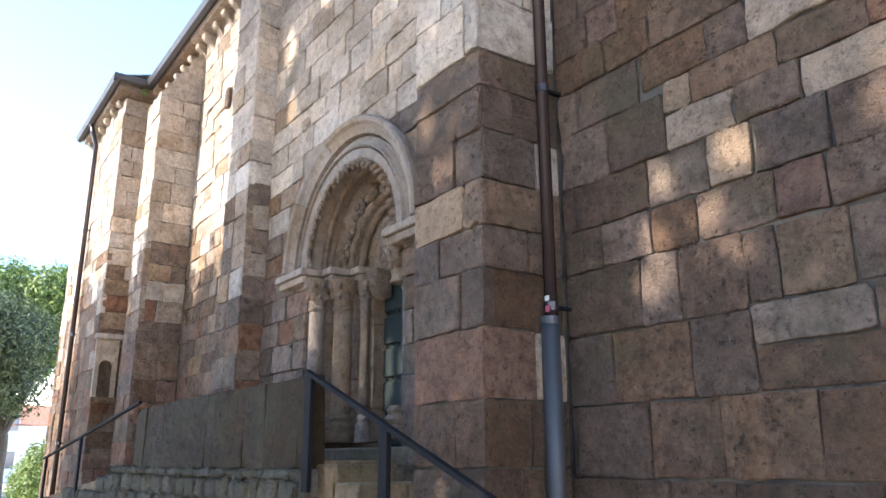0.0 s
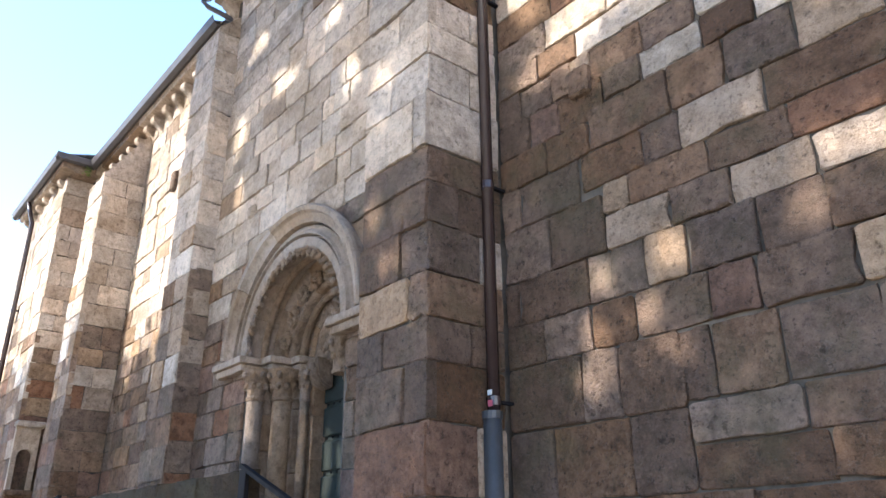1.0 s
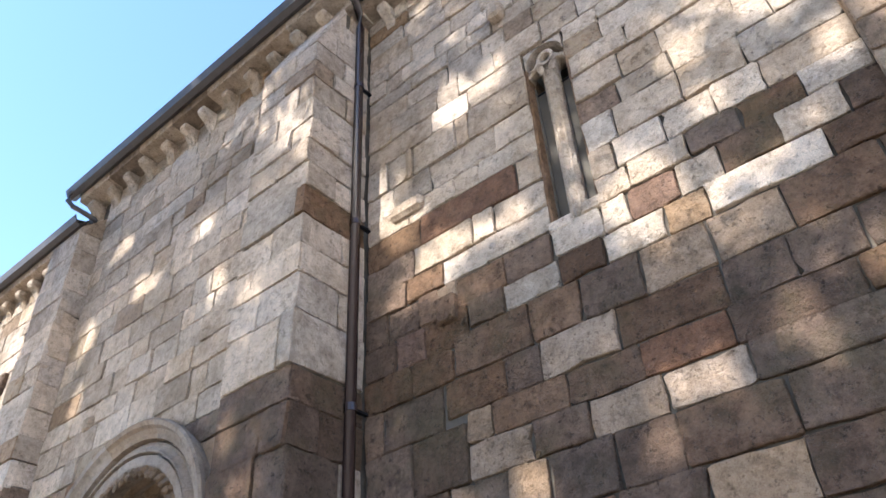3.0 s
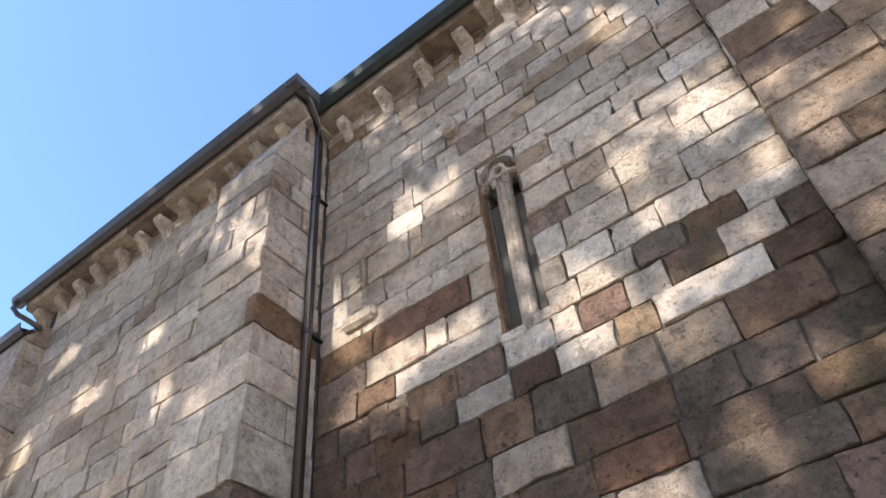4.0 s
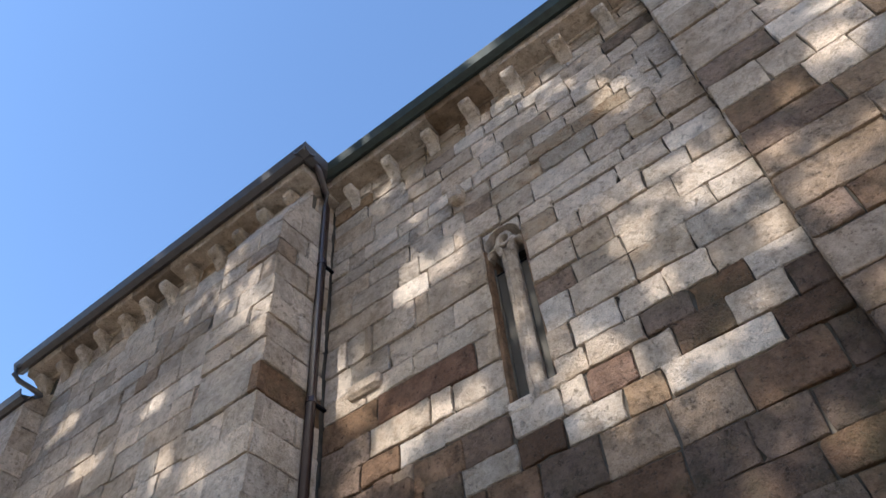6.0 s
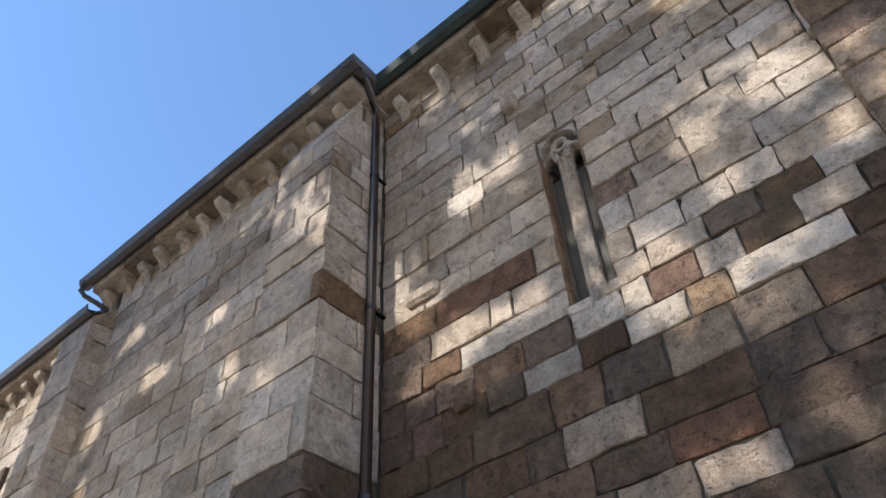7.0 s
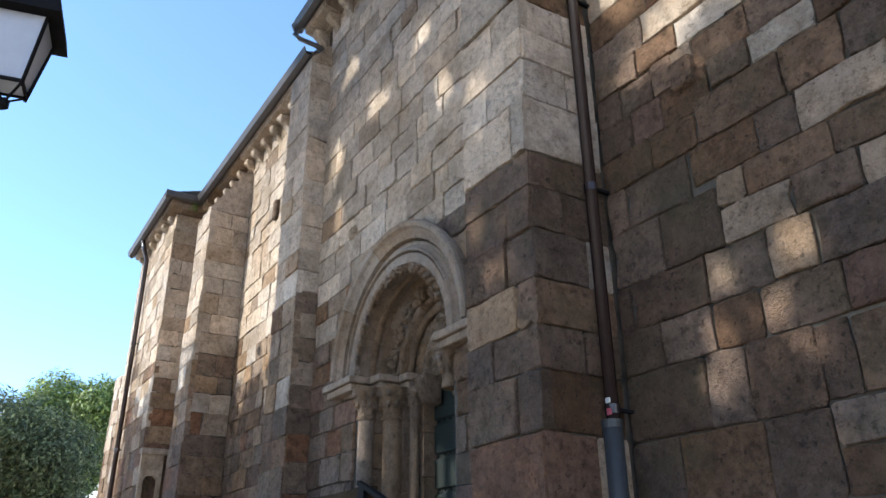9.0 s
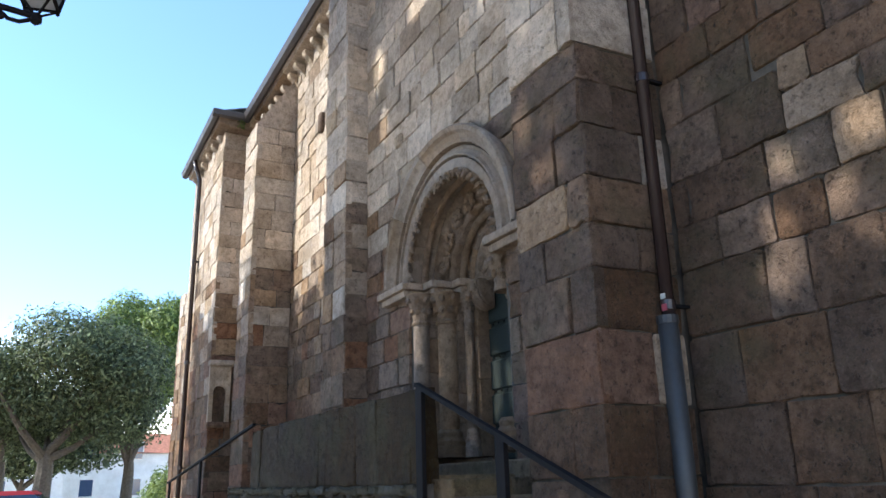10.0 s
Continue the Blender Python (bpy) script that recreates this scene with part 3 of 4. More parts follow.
for a, b in zip(zs, zs[1:]):
    s = rng.random() * 0.2
    for i in range(14):
        t0 = radians(-130 + i * 11 + s * 20)
        p = (APX + APR * math.cos(t0), APY + APR * math.sin(t0), 0)
        lay(apse, p, (-math.sin(t0), math.cos(t0), 0), [(a, b, [[-0.2, 0.2]])], T_B)

# ---- cornices, corbels, gutters ----


def cornice(name, a, b, out, z, label, gutter=M_GUTTER, corbels=0, ext=(0.0, 0.0), roof=True):
    """A corbel table along a wall from a to b (points on its face), with its stone ledge and gutter on top.
    ext: how far the gutter runs on past the two ends."""
    a, b, out = Vector((*a, 0)), Vector((*b, 0)), Vector((*out, 0))
    ob = thing(name, (a.x, a.y, z), label, "cornice", kind="structure")
    d = b - a
    L = d.length
    d.normalize()

    def P(u, o, h):
        return a + d * u + out * o + Vector((0, 0, h)) - ob.location + Vector((0, 0, z))
    n = max(1, round(L / 0.8))
    for i in range(n if roof else 0):
        u0, u1 = -max(0.0, ext[0] - 0.18) * (i == 0) + i * L / n, (i + 1) * L / n + max(0.0, ext[1] - 0.18) * (i == n - 1)
        bm = bmesh.new()
        extrude_poly(bm, [P(u0 + 0.004, o, h) for o, h in ((-0.45, -0.30), (0.04, -0.30), (0.05, -0.26), (0.30, -0.22), (0.32, -0.10), (0.32, -0.02), (-0.45, -0.02))], d * (u1 - u0 - 0.008))
        part("ledge_stone", bm, rng.choice((M_CARVED, M_GREY, M_GREY)), ob)
    bm = bmesh.new()
    prof = [(0.27, 0.0), (0.30, -0.09), (0.38, -0.135), (0.46, -0.10), (0.50, 0.0), (0.50, 0.02), (0.485, 0.02), (0.45, -0.08), (0.38, -0.105), (0.32, -0.07), (0.29, 0.02)]
    extrude_poly(bm, [P(-ext[0], o, h) for o, h in prof], d * (L + ext[0] + ext[1]))
    part("gutter", bm, gutter, ob)
    if roof:
        bm = bmesh.new()
        extrude_poly(bm, [P(-ext[0], 0.42, -0.01), P(-ext[0], 0.42, 0.015), P(-ext[0], -0.9, 0.42), P(-ext[0], -0.9, 0.38)], d * (L + ext[0] + ext[1] - 0.1))
        part("roof_edge", bm, M_ROOF, ob)
    for i in range(corbels):
        u = (i + 0.5) * L / corbels + rng.uniform(-0.03, 0.03)
        w = rng.uniform(0.07, 0.09)
        k = rng.uniform(0.9, 1.1)
        bm = extrude_poly(bmesh.new(), [P(u - w, o, h) for o, h in ((-0.2, -0.295), (0.24 * k, -0.295), (0.245 * k, -0.36), (0.21 * k, -0.41), (0.13 * k, -0.46), (0.06, -0.55), (0.03, -0.62), (-0.2, -0.62))], d * 2 * w)
        bmesh.ops.bevel(bm, geom=list(bm.edges), offset=0.016, segments=1, affect="EDGES")
        part("corbel", bm, rng.choice((M_LIGHT, M_GREY, M_GREY)), ob)
    return ob


ZE, ZB = 10.33, 9.90
YE, YQ = YR + 0.03, YP + 0.02        # faces from which the corbels spring
cornice("cornice_east", (0.08, YE), (5.2, YE), (0, -1), ZE, "corbelled stone cornice under a dark green metal gutter", M_GREEN_GUTTER, 8, (0.0, 3.0))
cornice("cornice_portal", (-5.85, YQ), (0.0, YQ), (0, -1), ZE, "corbelled cornice with dark gutter above the portal wall", M_GUTTER, 12, (0.2, 0.29))
cornice("cornice_return", (-0.2, YQ - 0.32), (-0.2, YE - 0.32), (1, 0), ZE, "short gutter return at the corner of the cornice", M_GUTTER, 0, (0.18, 0.0), False)
cornice("cornice_bay", (-12.95, YB + 0.04), (-5.95, YB + 0.04), (0, -1), ZB, "corbelled cornice with gutter over the second bay", M_GUTTER, 14)
cornice("cornice_far", (-16.55, -0.04), (-12.93, -0.04), (0, -1), ZB, "corbelled cornice round the far block", M_GUTTER, 6, (0.25, 0.5))
cornice("cornice_far_return", (-12.93, -0.36), (-12.93, 0.32), (1, 0), ZB, "short gutter return of the far block", M_GUTTER, 0, (0.18, 0.0), False)

# ---- the portal ----
portal = thing("portal", (0, 0, 0), "round-arched carved granite portal with columns, flowers and deep orders", "portal")


def arch_part(name, profile, mat=M_CARVED, pieces=1, a0=0.0, a1=math.pi, gap=0.006, cz=CZ):
    for i in range(pieces):
        s = (a1 - a0) / pieces
        g = gap if pieces > 1 else 0
        bm = ring(bmesh.new(), CX, cz, profile, a0 + i * s + g, a0 + (i + 1) * s - g, max(6, 44 // pieces))
        part(name, bm, mat, portal)


arch_part("hood_moulding", [(1.42, 0.52), (1.42, 0.385), (1.47, 0.375), (1.52, 0.345), (1.55, 0.30), (1.60, 0.285), (1.625, 0.31), (1.63, 0.36), (1.60, 0.40), (1.60, 0.52)], M_HOOD, 5, gap=0.002)
arch_part("voussoir", [(1.11, 0.80), (1.11, 0.415), (1.135, 0.40), (1.235, 0.395), (1.242, 0.47), (1.262, 0.47), (1.268, 0.375), (1.285, 0.372), (1.31, 0.41), (1.35, 0.44), (1.385, 0.43), (1.395, 0.50), (1.418, 0.50), (1.418, 0.60)], M_HOOD, 7, gap=0.002)
arch_part("roll_moulding", [(1.085 + 0.045 * math.cos(a), 0.66 + 0.045 * math.sin(a)) for a in [2 * math.pi * i / 10 for i in range(10)]])
arch_part("inner_order", [(0.76, 1.25), (0.76, 0.92), (0.775, 0.885), (0.80, 0.87), (0.82, 0.90), (0.98, 0.90), (1.0, 0.86), (1.13, 0.80), (1.13, 1.25)], M_CARVED, 5, gap=0.002)
arch_part("roll_moulding", [(0.715 + 0.05 * math.cos(a), 1.03 + 0.05 * math.sin(a)) for a in [2 * math.pi * i / 10 for i in range(10)]])
arch_part("inner_order", [(0.60, 1.3), (0.60, 1.12), (0.64, 1.09), (0.78, 1.09), (0.78, 1.3)], M_CARVED, 5)


def lump(bm, at, r, squash=(1, 1, 1), rng_=None, sub=1, amp=0.18):
    m = bmesh.ops.create_icosphere(bm, subdivisions=sub, radius=1.0)
    for v in m["verts"]:
        k = 1 + (rng_.uniform(-amp, amp) if rng_ else 0)
        v.co = Vector(at) + Vector((v.co.x * squash[0], v.co.y * squash[1], v.co.z * squash[2])) * r * k


prng = random.Random(8)
for i in range(25):          # curled leaves along the arch's edge, each a bent lobe with a rolled tip
    a = math.pi * (i + 0.5) / 25
    bm = bmesh.new()
    for k, (da, r_, y_, s_) in enumerate(((-0.030, 1.105, 0.43, 0.040), (-0.012, 1.07, 0.405, 0.046), (0.014, 1.035, 0.40, 0.044), (0.040, 1.02, 0.425, 0.034), (0.046, 1.06, 0.44, 0.024))):
        aa, rr = a + da + prng.uniform(-0.006, 0.006), r_ + prng.uniform(-0.012, 0.012)
        lump(bm, (CX + rr * math.cos(aa), y_ + prng.uniform(-0.012, 0.012), CZ + rr * math.sin(aa)), s_ * prng.uniform(0.85, 1.12), (1, 0.85, 1), prng, amp=0.1)
    part("carved_leaf", bm, M_CARVED, portal)
for i in range(8):           # flowers on the second order
    a = math.pi - radians(14.7 + 21.5 * i)
    c = Vector((CX + 0.89 * math.cos(a), 0.865, CZ + 0.89 * math.sin(a)))
    bm = bmesh.new()
    for k in range(6):
        b = 2 * math.pi * k / 6 + a
        lump(bm, c + Vector((0.085 * math.cos(b), -0.03, 0.085 * math.sin(b))), 0.055, (1, 0.75, 1), prng, amp=0.08)
    flower = part("carved_flower", bm, M_CARVED, portal, "six-petalled carved stone flower")
    bm = bmesh.new()
    lump(bm, c + Vector((0, -0.055, 0)), 0.034, (1, 0.9, 1), prng)
    part("flower_heart", bm, M_CARVED, flower)
    a -= radians(10.7)
    bm = bmesh.new()
    for k in range(5):
        rr, aa = 0.89 + prng.uniform(-0.06, 0.06), a + prng.uniform(-0.05, 0.05)
        lump(bm, (CX + rr * math.cos(aa), 0.87, CZ + rr * math.sin(aa)), prng.uniform(0.03, 0.046), (1, 0.9, 1), prng)
    part("carved_foliage", bm, M_CARVED, portal)
for i in range(11):          # foliage on the inmost order
    a = math.pi * (i + 0.5) / 11
    bm = bmesh.new()
    for k in range(4):
        rr = 0.68 + prng.uniform(-0.03, 0.03)
        aa = a + prng.uniform(-0.07, 0.07)
        lump(bm, (CX + rr * math.cos(aa), 1.085, CZ + rr * math.sin(aa)), prng.uniform(0.02, 0.03), (1, 0.7, 1), prng)
    part("carved_foliage", bm, M_CARVED, portal)
# tympanum and lintel
bm = bmesh.new()
N = 20
extrude_poly(bm, [(CX + 0.7 * math.cos(math.pi * i / N), 1.13, CZ - 0.08 + 0.74 * math.sin(math.pi * i / N)) for i in range(N + 1)], (0, 0.2, 0))
part("tympanum", bm, M_CARVED, portal, "plain carved half-round slab over the door")
bm = bmesh.new()
for k, r in ((0, 0.10), (1, 0.065), (2, 0.03)):
    ring(bm, CX - 0.36, CZ + 0.14, [(r, 1.135), (r, 1.105), (r + 0.02, 1.105), (r + 0.02, 1.135)], 0, 2 * math.pi, 20)
part("roundel", bm, M_CARVED, portal)
for sx in (-1, 1):
    x = CX + sx * 0.42
    bm = extrude_poly(bmesh.new(), [(x - 0.13, 1.24, CZ - 0.44), (x - 0.13, 1.10, CZ - 0.40), (x - 0.13, 1.0, CZ - 0.28), (x - 0.13, 0.97, CZ - 0.12), (x - 0.13, 0.97, CZ - 0.06), (x - 0.13, 1.24, CZ - 0.06)], (0.26, 0, 0))
    bmesh.ops.bevel(bm, geom=list(bm.edges), offset=0.025, segments=2, affect="EDGES")
    cor = part("corbel", bm, M_CARVED, portal, "lumpy carved corbel under the half-round slab")
    for k in range(6):
        bm = bmesh.new()
        lump(bm, (x - 0.02 + prng.uniform(-0.1, 0.1), 0.985, CZ - 0.20 + prng.uniform(-0.09, 0.08)), prng.uniform(0.04, 0.065), (1, 0.9, 1), prng)
        part("carved_boss", bm, M_CARVED, cor)
# jambs: stepped embrasure, bases, shafts, capitals, imposts
for sx in (-1, 1):
    steps = [(1.60, 1.16, 0.40, 0.62), (1.16, 0.98, 0.62, 0.92), (0.98, 0.72, 0.92, 1.10), (0.72, 0.53, 1.10, 1.40)]
    for r1, r0, ya, yb in steps[1:]:
        zs = courses(1.5, 3.5, 0.42, prng)
        for z0, z1 in zip(zs, zs[1:]):
            xa, xb = sorted((CX + sx * r0, CX + sx * (r1 + 0.25)))
            part("jamb_block", boxed(xa, xb, ya, yb + 0.3, z0 + 0.004, z1 - 0.004, bevel=0.012), M_CARVED if sx < 0 else prng.choice((M_TAN, M_BROWN, M_WORN)), portal)
    for r, y, rad in ((1.01, 0.55, 0.105), (0.83, 0.83, 0.125), (0.62, 1.03, 0.06)):
        x = CX + sx * r
        if sx > 0 and r > 1.0:
            pass
        else:
            bm = lathe(bmesh.new(), [(rad, 1.82), (rad * 0.99, 2.4), (rad * 0.96, 3.16)], (x, y, 0), 18)
            part("column_shaft", bm, M_CARVED, portal, smooth=True)
        bm = lathe(bmesh.new(), [(rad * 1.75, 1.50), (rad * 1.75, 1.62), (rad * 1.5, 1.64), (rad * 1.62, 1.69), (rad * 1.2, 1.74), (rad * 1.32, 1.79), (rad * 1.02, 1.83)], (x, y, 0), 18)
        part("column_base", bm, M_CARVED, portal)
        bm = lathe(bmesh.new(), [(rad * 1.12, 3.13), (rad * 1.2, 3.16), (rad * 1.0, 3.19), (rad * 1.15, 3.30), (rad * 1.6, 3.42), (rad * 1.9, 3.52)], (x, y, 0), 18)
        cap = part("capital", bm, M_CARVED, portal, "carved leafy column capital")
        for k in range(9):
            b = 2 * math.pi * k / 9
            for h, q in ((3.31, 1.22), (3.44, 1.7)):
                bm = bmesh.new()
                lump(bm, (x + rad * q * math.cos(b + h), y + rad * q * math.sin(b + h), h), rad * 0.36, (1, 1, 1.35), prng)
                part("carved_leaf", bm, M_CARVED, cap)
    # impost: moulded slab stepping inwards
    xs = [(1.84, 1.00, 0.29, 0.62), (1.16, 0.74, 0.58, 0.92), (0.86, 0.52, 0.86, 1.2)]
    bm = bmesh.new()
    for r1, r0, ya, yb in xs:
        xa, xb = sorted((CX + sx * r0, CX + sx * r1))
        box(bm, xa, xb, ya, yb, 3.60, 3.69, bevel=0.01)
        d = 0.05
        box(bm, xa + (d if sx < 0 else d), xb - d, ya + d, yb, 3.51, 3.602, bevel=0.012)
    part("impost", bm, M_HOOD, portal, "moulded stone impost band")
JAMB = ("jamb_block", "column_shaft", "column_base", "capital", "impost")
K = 0.93                     # the portal is drawn a little large
for ob in portal.children_recursive:
    for v in ob.data.vertices:
        v.co.x = CX + (v.co.x - CX) * K
        v.co.z = CZ + (v.co.z - CZ) * K + (0.04 if ob.name.split('.')[0] in JAMB or ob.parent.name.split('.')[0] == 'capital' else 0)
        v.co.y = YP + (v.co.y - 0.46) * K
# door
door = thing("door_main", (CX, 1.20, 1.60), "dark green studded double wooden door, closed, in the portal", "door", kind="structure")
for sx in (-1, 1):
    leaf = part("door_leaf", boxed(min(0, sx * 0.55), max(0, sx * 0.55) - 0.006, 0.0, 0.06, 0.0, 1.98, bevel=0.004), M_DOOR, door)
    for i in range(5):
        z = 0.06 + i * 0.385
        xa, xb = sorted((sx * 0.04, sx * 0.51))
        part("door_panel", boxed(xa, xb, -0.03, 0.0, z, z + 0.33, bevel=0.012), M_DOOR, leaf)
    for i in range(6):
        for k in range(5):
            bm = bmesh.new()
            lump(bm, (sx * (0.03 + k * 0.12), -0.035, 0.035 + i * 0.385), 0.014, (1, 0.7, 1))
            part("stud", bm, M_IRON, leaf)
part("stone_block", boxed(CX - 0.75, CX + 0.75, 1.30, 1.6, 1.2, 3.9), M_CARVED, portal)

# ---- slit window ----
win = thing("window_1", (0, 0, 0), "tall slit window with a pale stone mullion and pierced head", "window", kind="structure")
WM = (WX0 + WX1) / 2
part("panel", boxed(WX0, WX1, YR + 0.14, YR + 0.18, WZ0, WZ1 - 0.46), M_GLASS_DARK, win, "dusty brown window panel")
# added black sheet: stands in for the unlit inside, seen above the panel
part("shutter_back", boxed(WX0 - 0.05, WX1 + 0.05, YR + 0.9, YR + 0.94, WZ0 - 0.05, WZ1 + 0.05), M_IRON, win, "black sheet standing in for the dark interior behind the slit")
for side in (-1, 1):
    x = WM + side * 0.20
    part("frame_bar", boxed(x - 0.008, x + 0.008, YR + 0.11, YR + 0.135, WZ0, WZ1 - 0.4), M_BARK, win, "thin brown frame of the panel")
MT = WZ1 - 0.30
section = [(WM - 0.08, YR + 0.135), (WM - 0.08, YR + 0.08), (WM - 0.05, YR + 0.04), (WM - 0.03, YR + 0.05), (WM + 0.0, YR + 0.025), (WM + 0.03, YR + 0.05), (WM + 0.05, YR + 0.04), (WM + 0.08, YR + 0.08), (WM + 0.08, YR + 0.135)]
bm = extrude_poly(bmesh.new(), [(x, y, WZ0) for x, y in section], (0, 0, MT - WZ0))
part("mullion", bm, M_GREY, win, "pale chamfered stone mullion")
# pierced head: two small arches springing from the mullion and an eye between them
hw = (WX1 - WX0) / 2
bm = bmesh.new()
for side in (-1, 1):
    ring(bm, WM + side * 0.125, MT - 0.02, [(0.066, YR + 0.14), (0.066, YR + 0.06), (0.08, YR + 0.03), (0.105, YR + 0.03), (0.105, YR + 0.14)], 0.0, math.pi, 10)
    rod(bm, (WM + side * 0.055, YR + 0.085, MT - 0.06), (WM + side * 0.10, YR + 0.085, MT + 0.13), 0.10, 0.05)
ring(bm, WM, MT + 0.15, [(0.048, YR + 0.14), (0.048, YR + 0.06), (0.06, YR + 0.03), (0.095, YR + 0.03), (0.095, YR + 0.14)], 0.0, 2 * math.pi, 14)
part("tracery", bm, M_GREY, win, "pierced stone tracery with a small eye")
bm = bmesh.new()
N = 14
for i in range(N):
    a, b = math.pi * i / N, math.pi * (i + 1) / N
    xa, xb = WM + hw * math.cos(a), WM + hw * math.cos(b)
    extrude_poly(bm, [(xa, YR, WZ1 - hw + hw * math.sin(a)), (xa, YR, WZ1 + 0.004), (xb, YR, WZ1 + 0.004), (xb, YR, WZ1 - hw + hw * math.sin(b))], (0, 0.4, 0))
part("head_stone", bm, M_GREY, win, "arched head stone")
for xa, xb in ((WX0 - 0.03, WX0 + 0.004), (WX1 - 0.004, WX1 + 0.03)):
    part("reveal", boxed(xa, xb, YR + 0.012, YR + 0.32, WZ0, WZ1 - 0.2, bevel=0.004), M_WORN, win)
part("sill", boxed(WX0 - 0.05, WM - 0.03, YR - 0.01, YR + 0.3, WZ0 - 0.06, WZ0 + 0.06, bevel=0.02), M_LIGHT, win)
part("sill", boxed(WM + 0.05, WX1 + 0.08, YR - 0.012, YR + 0.3, WZ0 - 0.03, WZ0 + 0.10, bevel=0.02), M_LIGHT, win)
part("wire", rod(bmesh.new(), (WX0, YR + 0.12, WZ1 - 0.5), (WX1, YR + 0.12, WZ1 - 0.5), 0.012, 0.012), M_IRON, win)

# ---- blocks that stand out from the wall ----
part("putlog_stone", boxed(0.90, 1.11, YR - 0.055, YR + 0.05, 5.07, 5.34, bevel=0.02), M_TAN, wall_right)
part("putlog_stone", boxed(1.84, 2.02, YR - 0.12, YR + 0.05, 8.42, 8.66, bevel=0.035), M_GREY, wall_right)
part("putlog_stone", boxed(0.38, 0.80, YR - 0.07, YR + 0.05, 6.50, 6.68, bevel=0.04), M_GREY, wall_right)
part("putlog_stone", boxed(0.60, 0.67, YR - 0.05, YR + 0.05, 6.98, 7.38, bevel=0.02), M_GREY, wall_right)
part("putlog_stone", boxed(-4.3, -4.1, YP - 0.05, YP + 0.05, 5.65, 5.85, bevel=0.04), M_GREY, portal_wall)
part("putlog_stone", boxed(-8.02, -7.86, YB - 0.08, YB + 0.05, 7.55, 7.93, bevel=0.02), M_BROWN, bay_wall)
# niche beside the far block
niche = thing("niche_1", (0, 0, 0), "small round-headed stone niche with a moulded ledge", "niche", kind="structure")
NX = -12.97                  # the niche stands on the far block's side, facing the street's near end
NY0, NY1 = -0.17, 0.28
part("ledge", boxed(NX, NX + 0.22, NY0 - 0.04, NY1 + 0.06, 3.98, 4.10, bevel=0.025), M_GREY, niche)
bm = bmesh.new()
nm, nr, spring = (NY0 + NY1) / 2, 0.135, 3.42
for s_ in (-1, 1):
    ya, yb = sorted((nm + s_ * nr, nm + s_ * (NY1 - NY0) / 2))
    box(bm, NX, NX + 0.12, ya, yb, 2.78, 3.98)
for i in range(12):
    a, b = math.pi * i / 12, math.pi * (i + 1) / 12
    extrude_poly(bm, [(NX, nm + nr * math.cos(a), spring + nr * math.sin(a)), (NX, nm + nr * math.cos(a), 3.98), (NX, nm + nr * math.cos(b), 3.98), (NX, nm + nr * math.cos(b), spring + nr * math.sin(b))], (0.12, 0, 0))
part("surround", bm, M_GREY, niche, "pale stone surround of the niche")
part("back", boxed(NX, NX + 0.03, nm - nr, nm + nr, 2.78, 3.6), M_BROWN, niche)
part("sill", boxed(NX, NX + 0.18, NY0 - 0.03, NY1 + 0.03, 2.66, 2.78, bevel=0.025), M_TAN, niche)

# ---- rainwater pipes ----


def downpipe(name, pts, r, label, low=None, at=0.0):
    ob = thing(name, (0, 0, 0), label, "downpipe", "rainwater pipes of the church")
    part("pipe", tube(bmesh.new(), pts, r, 14), M_PIPE, ob, smooth=True)
    return ob


PX, PY = 0.05, 0.64
pipe = downpipe("downpipe", [(0.20, 0.22, 10.28), (0.20, 0.32, 10.18), (0.10, 0.56, 10.0), (PX, PY, 9.8), (PX, PY, 2.55)], 0.052, "glossy brown metal downpipe in the church corner, grey iron below")
part("iron_foot", tube(bmesh.new(), [(PX - 0.01, PY - 0.01, 2.56), (PX - 0.01, PY - 0.01, -0.02)], 0.075, 16), M_PIPE_LOW, pipe, "thick grey cast-iron foot of the pipe", True)
part("foot_collar", tube(bmesh.new(), [(PX - 0.01, PY - 0.01, 2.52), (PX - 0.01, PY - 0.01, 2.58)], 0.082, 16), M_PIPE_LOW, pipe)
for z in (2.66, 4.55, 6.6, 8.7):
    part("collar", tube(bmesh.new(), [(PX, PY, z - 0.035), (PX, PY, z + 0.035)], 0.06, 14), M_PIPE, pipe)
    part("bracket", boxed(PX - 0.02, PX + 0.02, PY, YR + 0.03, z - 0.012, z + 0.012), M_IRON, pipe)
part("sticker", boxed(PX + 0.0, PX + 0.045, PY - 0.066, PY - 0.058, 2.70, 2.74), M_STICKER_W, pipe)
part("sticker", boxed(PX + 0.005, PX + 0.05, PY - 0.068, PY - 0.058, 2.61, 2.66), M_STICKER_R, pipe)
pipe2 = downpipe("downpipe", [(-15.4, -0.42, 9.78), (-15.4, -0.34, 9.5), (-15.4, -0.25, 9.25), (-15.4, -0.25, -0.1)], 0.055, "dark brown downpipe on the far block")
for z in (1.9, 4.4, 7.0):
    part("collar", tube(bmesh.new(), [(-15.4, -0.25, z - 0.04), (-15.4, -0.25, z + 0.04)], 0.065, 12), M_PIPE, pipe2)
    part("bracket", boxed(-15.42, -15.38, -0.25, -0.14, z - 0.012, z + 0.012), M_IRON, pipe2)
spout = thing("gutter_spout", (-5.95, 0.12, 10.42), "curled dark gutter spout at the end of the upper eave", "spout")
part("spout_tube", tube(bmesh.new(), [(0.1, -0.1, -0.1), (0.02, -0.14, -0.2), (0.0, -0.14, -0.32), (0.05, -0.06, -0.43), (0.18, 0.12, -0.55), (0.3, 0.3, -0.68)], 0.042, 12), M_GUTTER, spout, smooth=True)

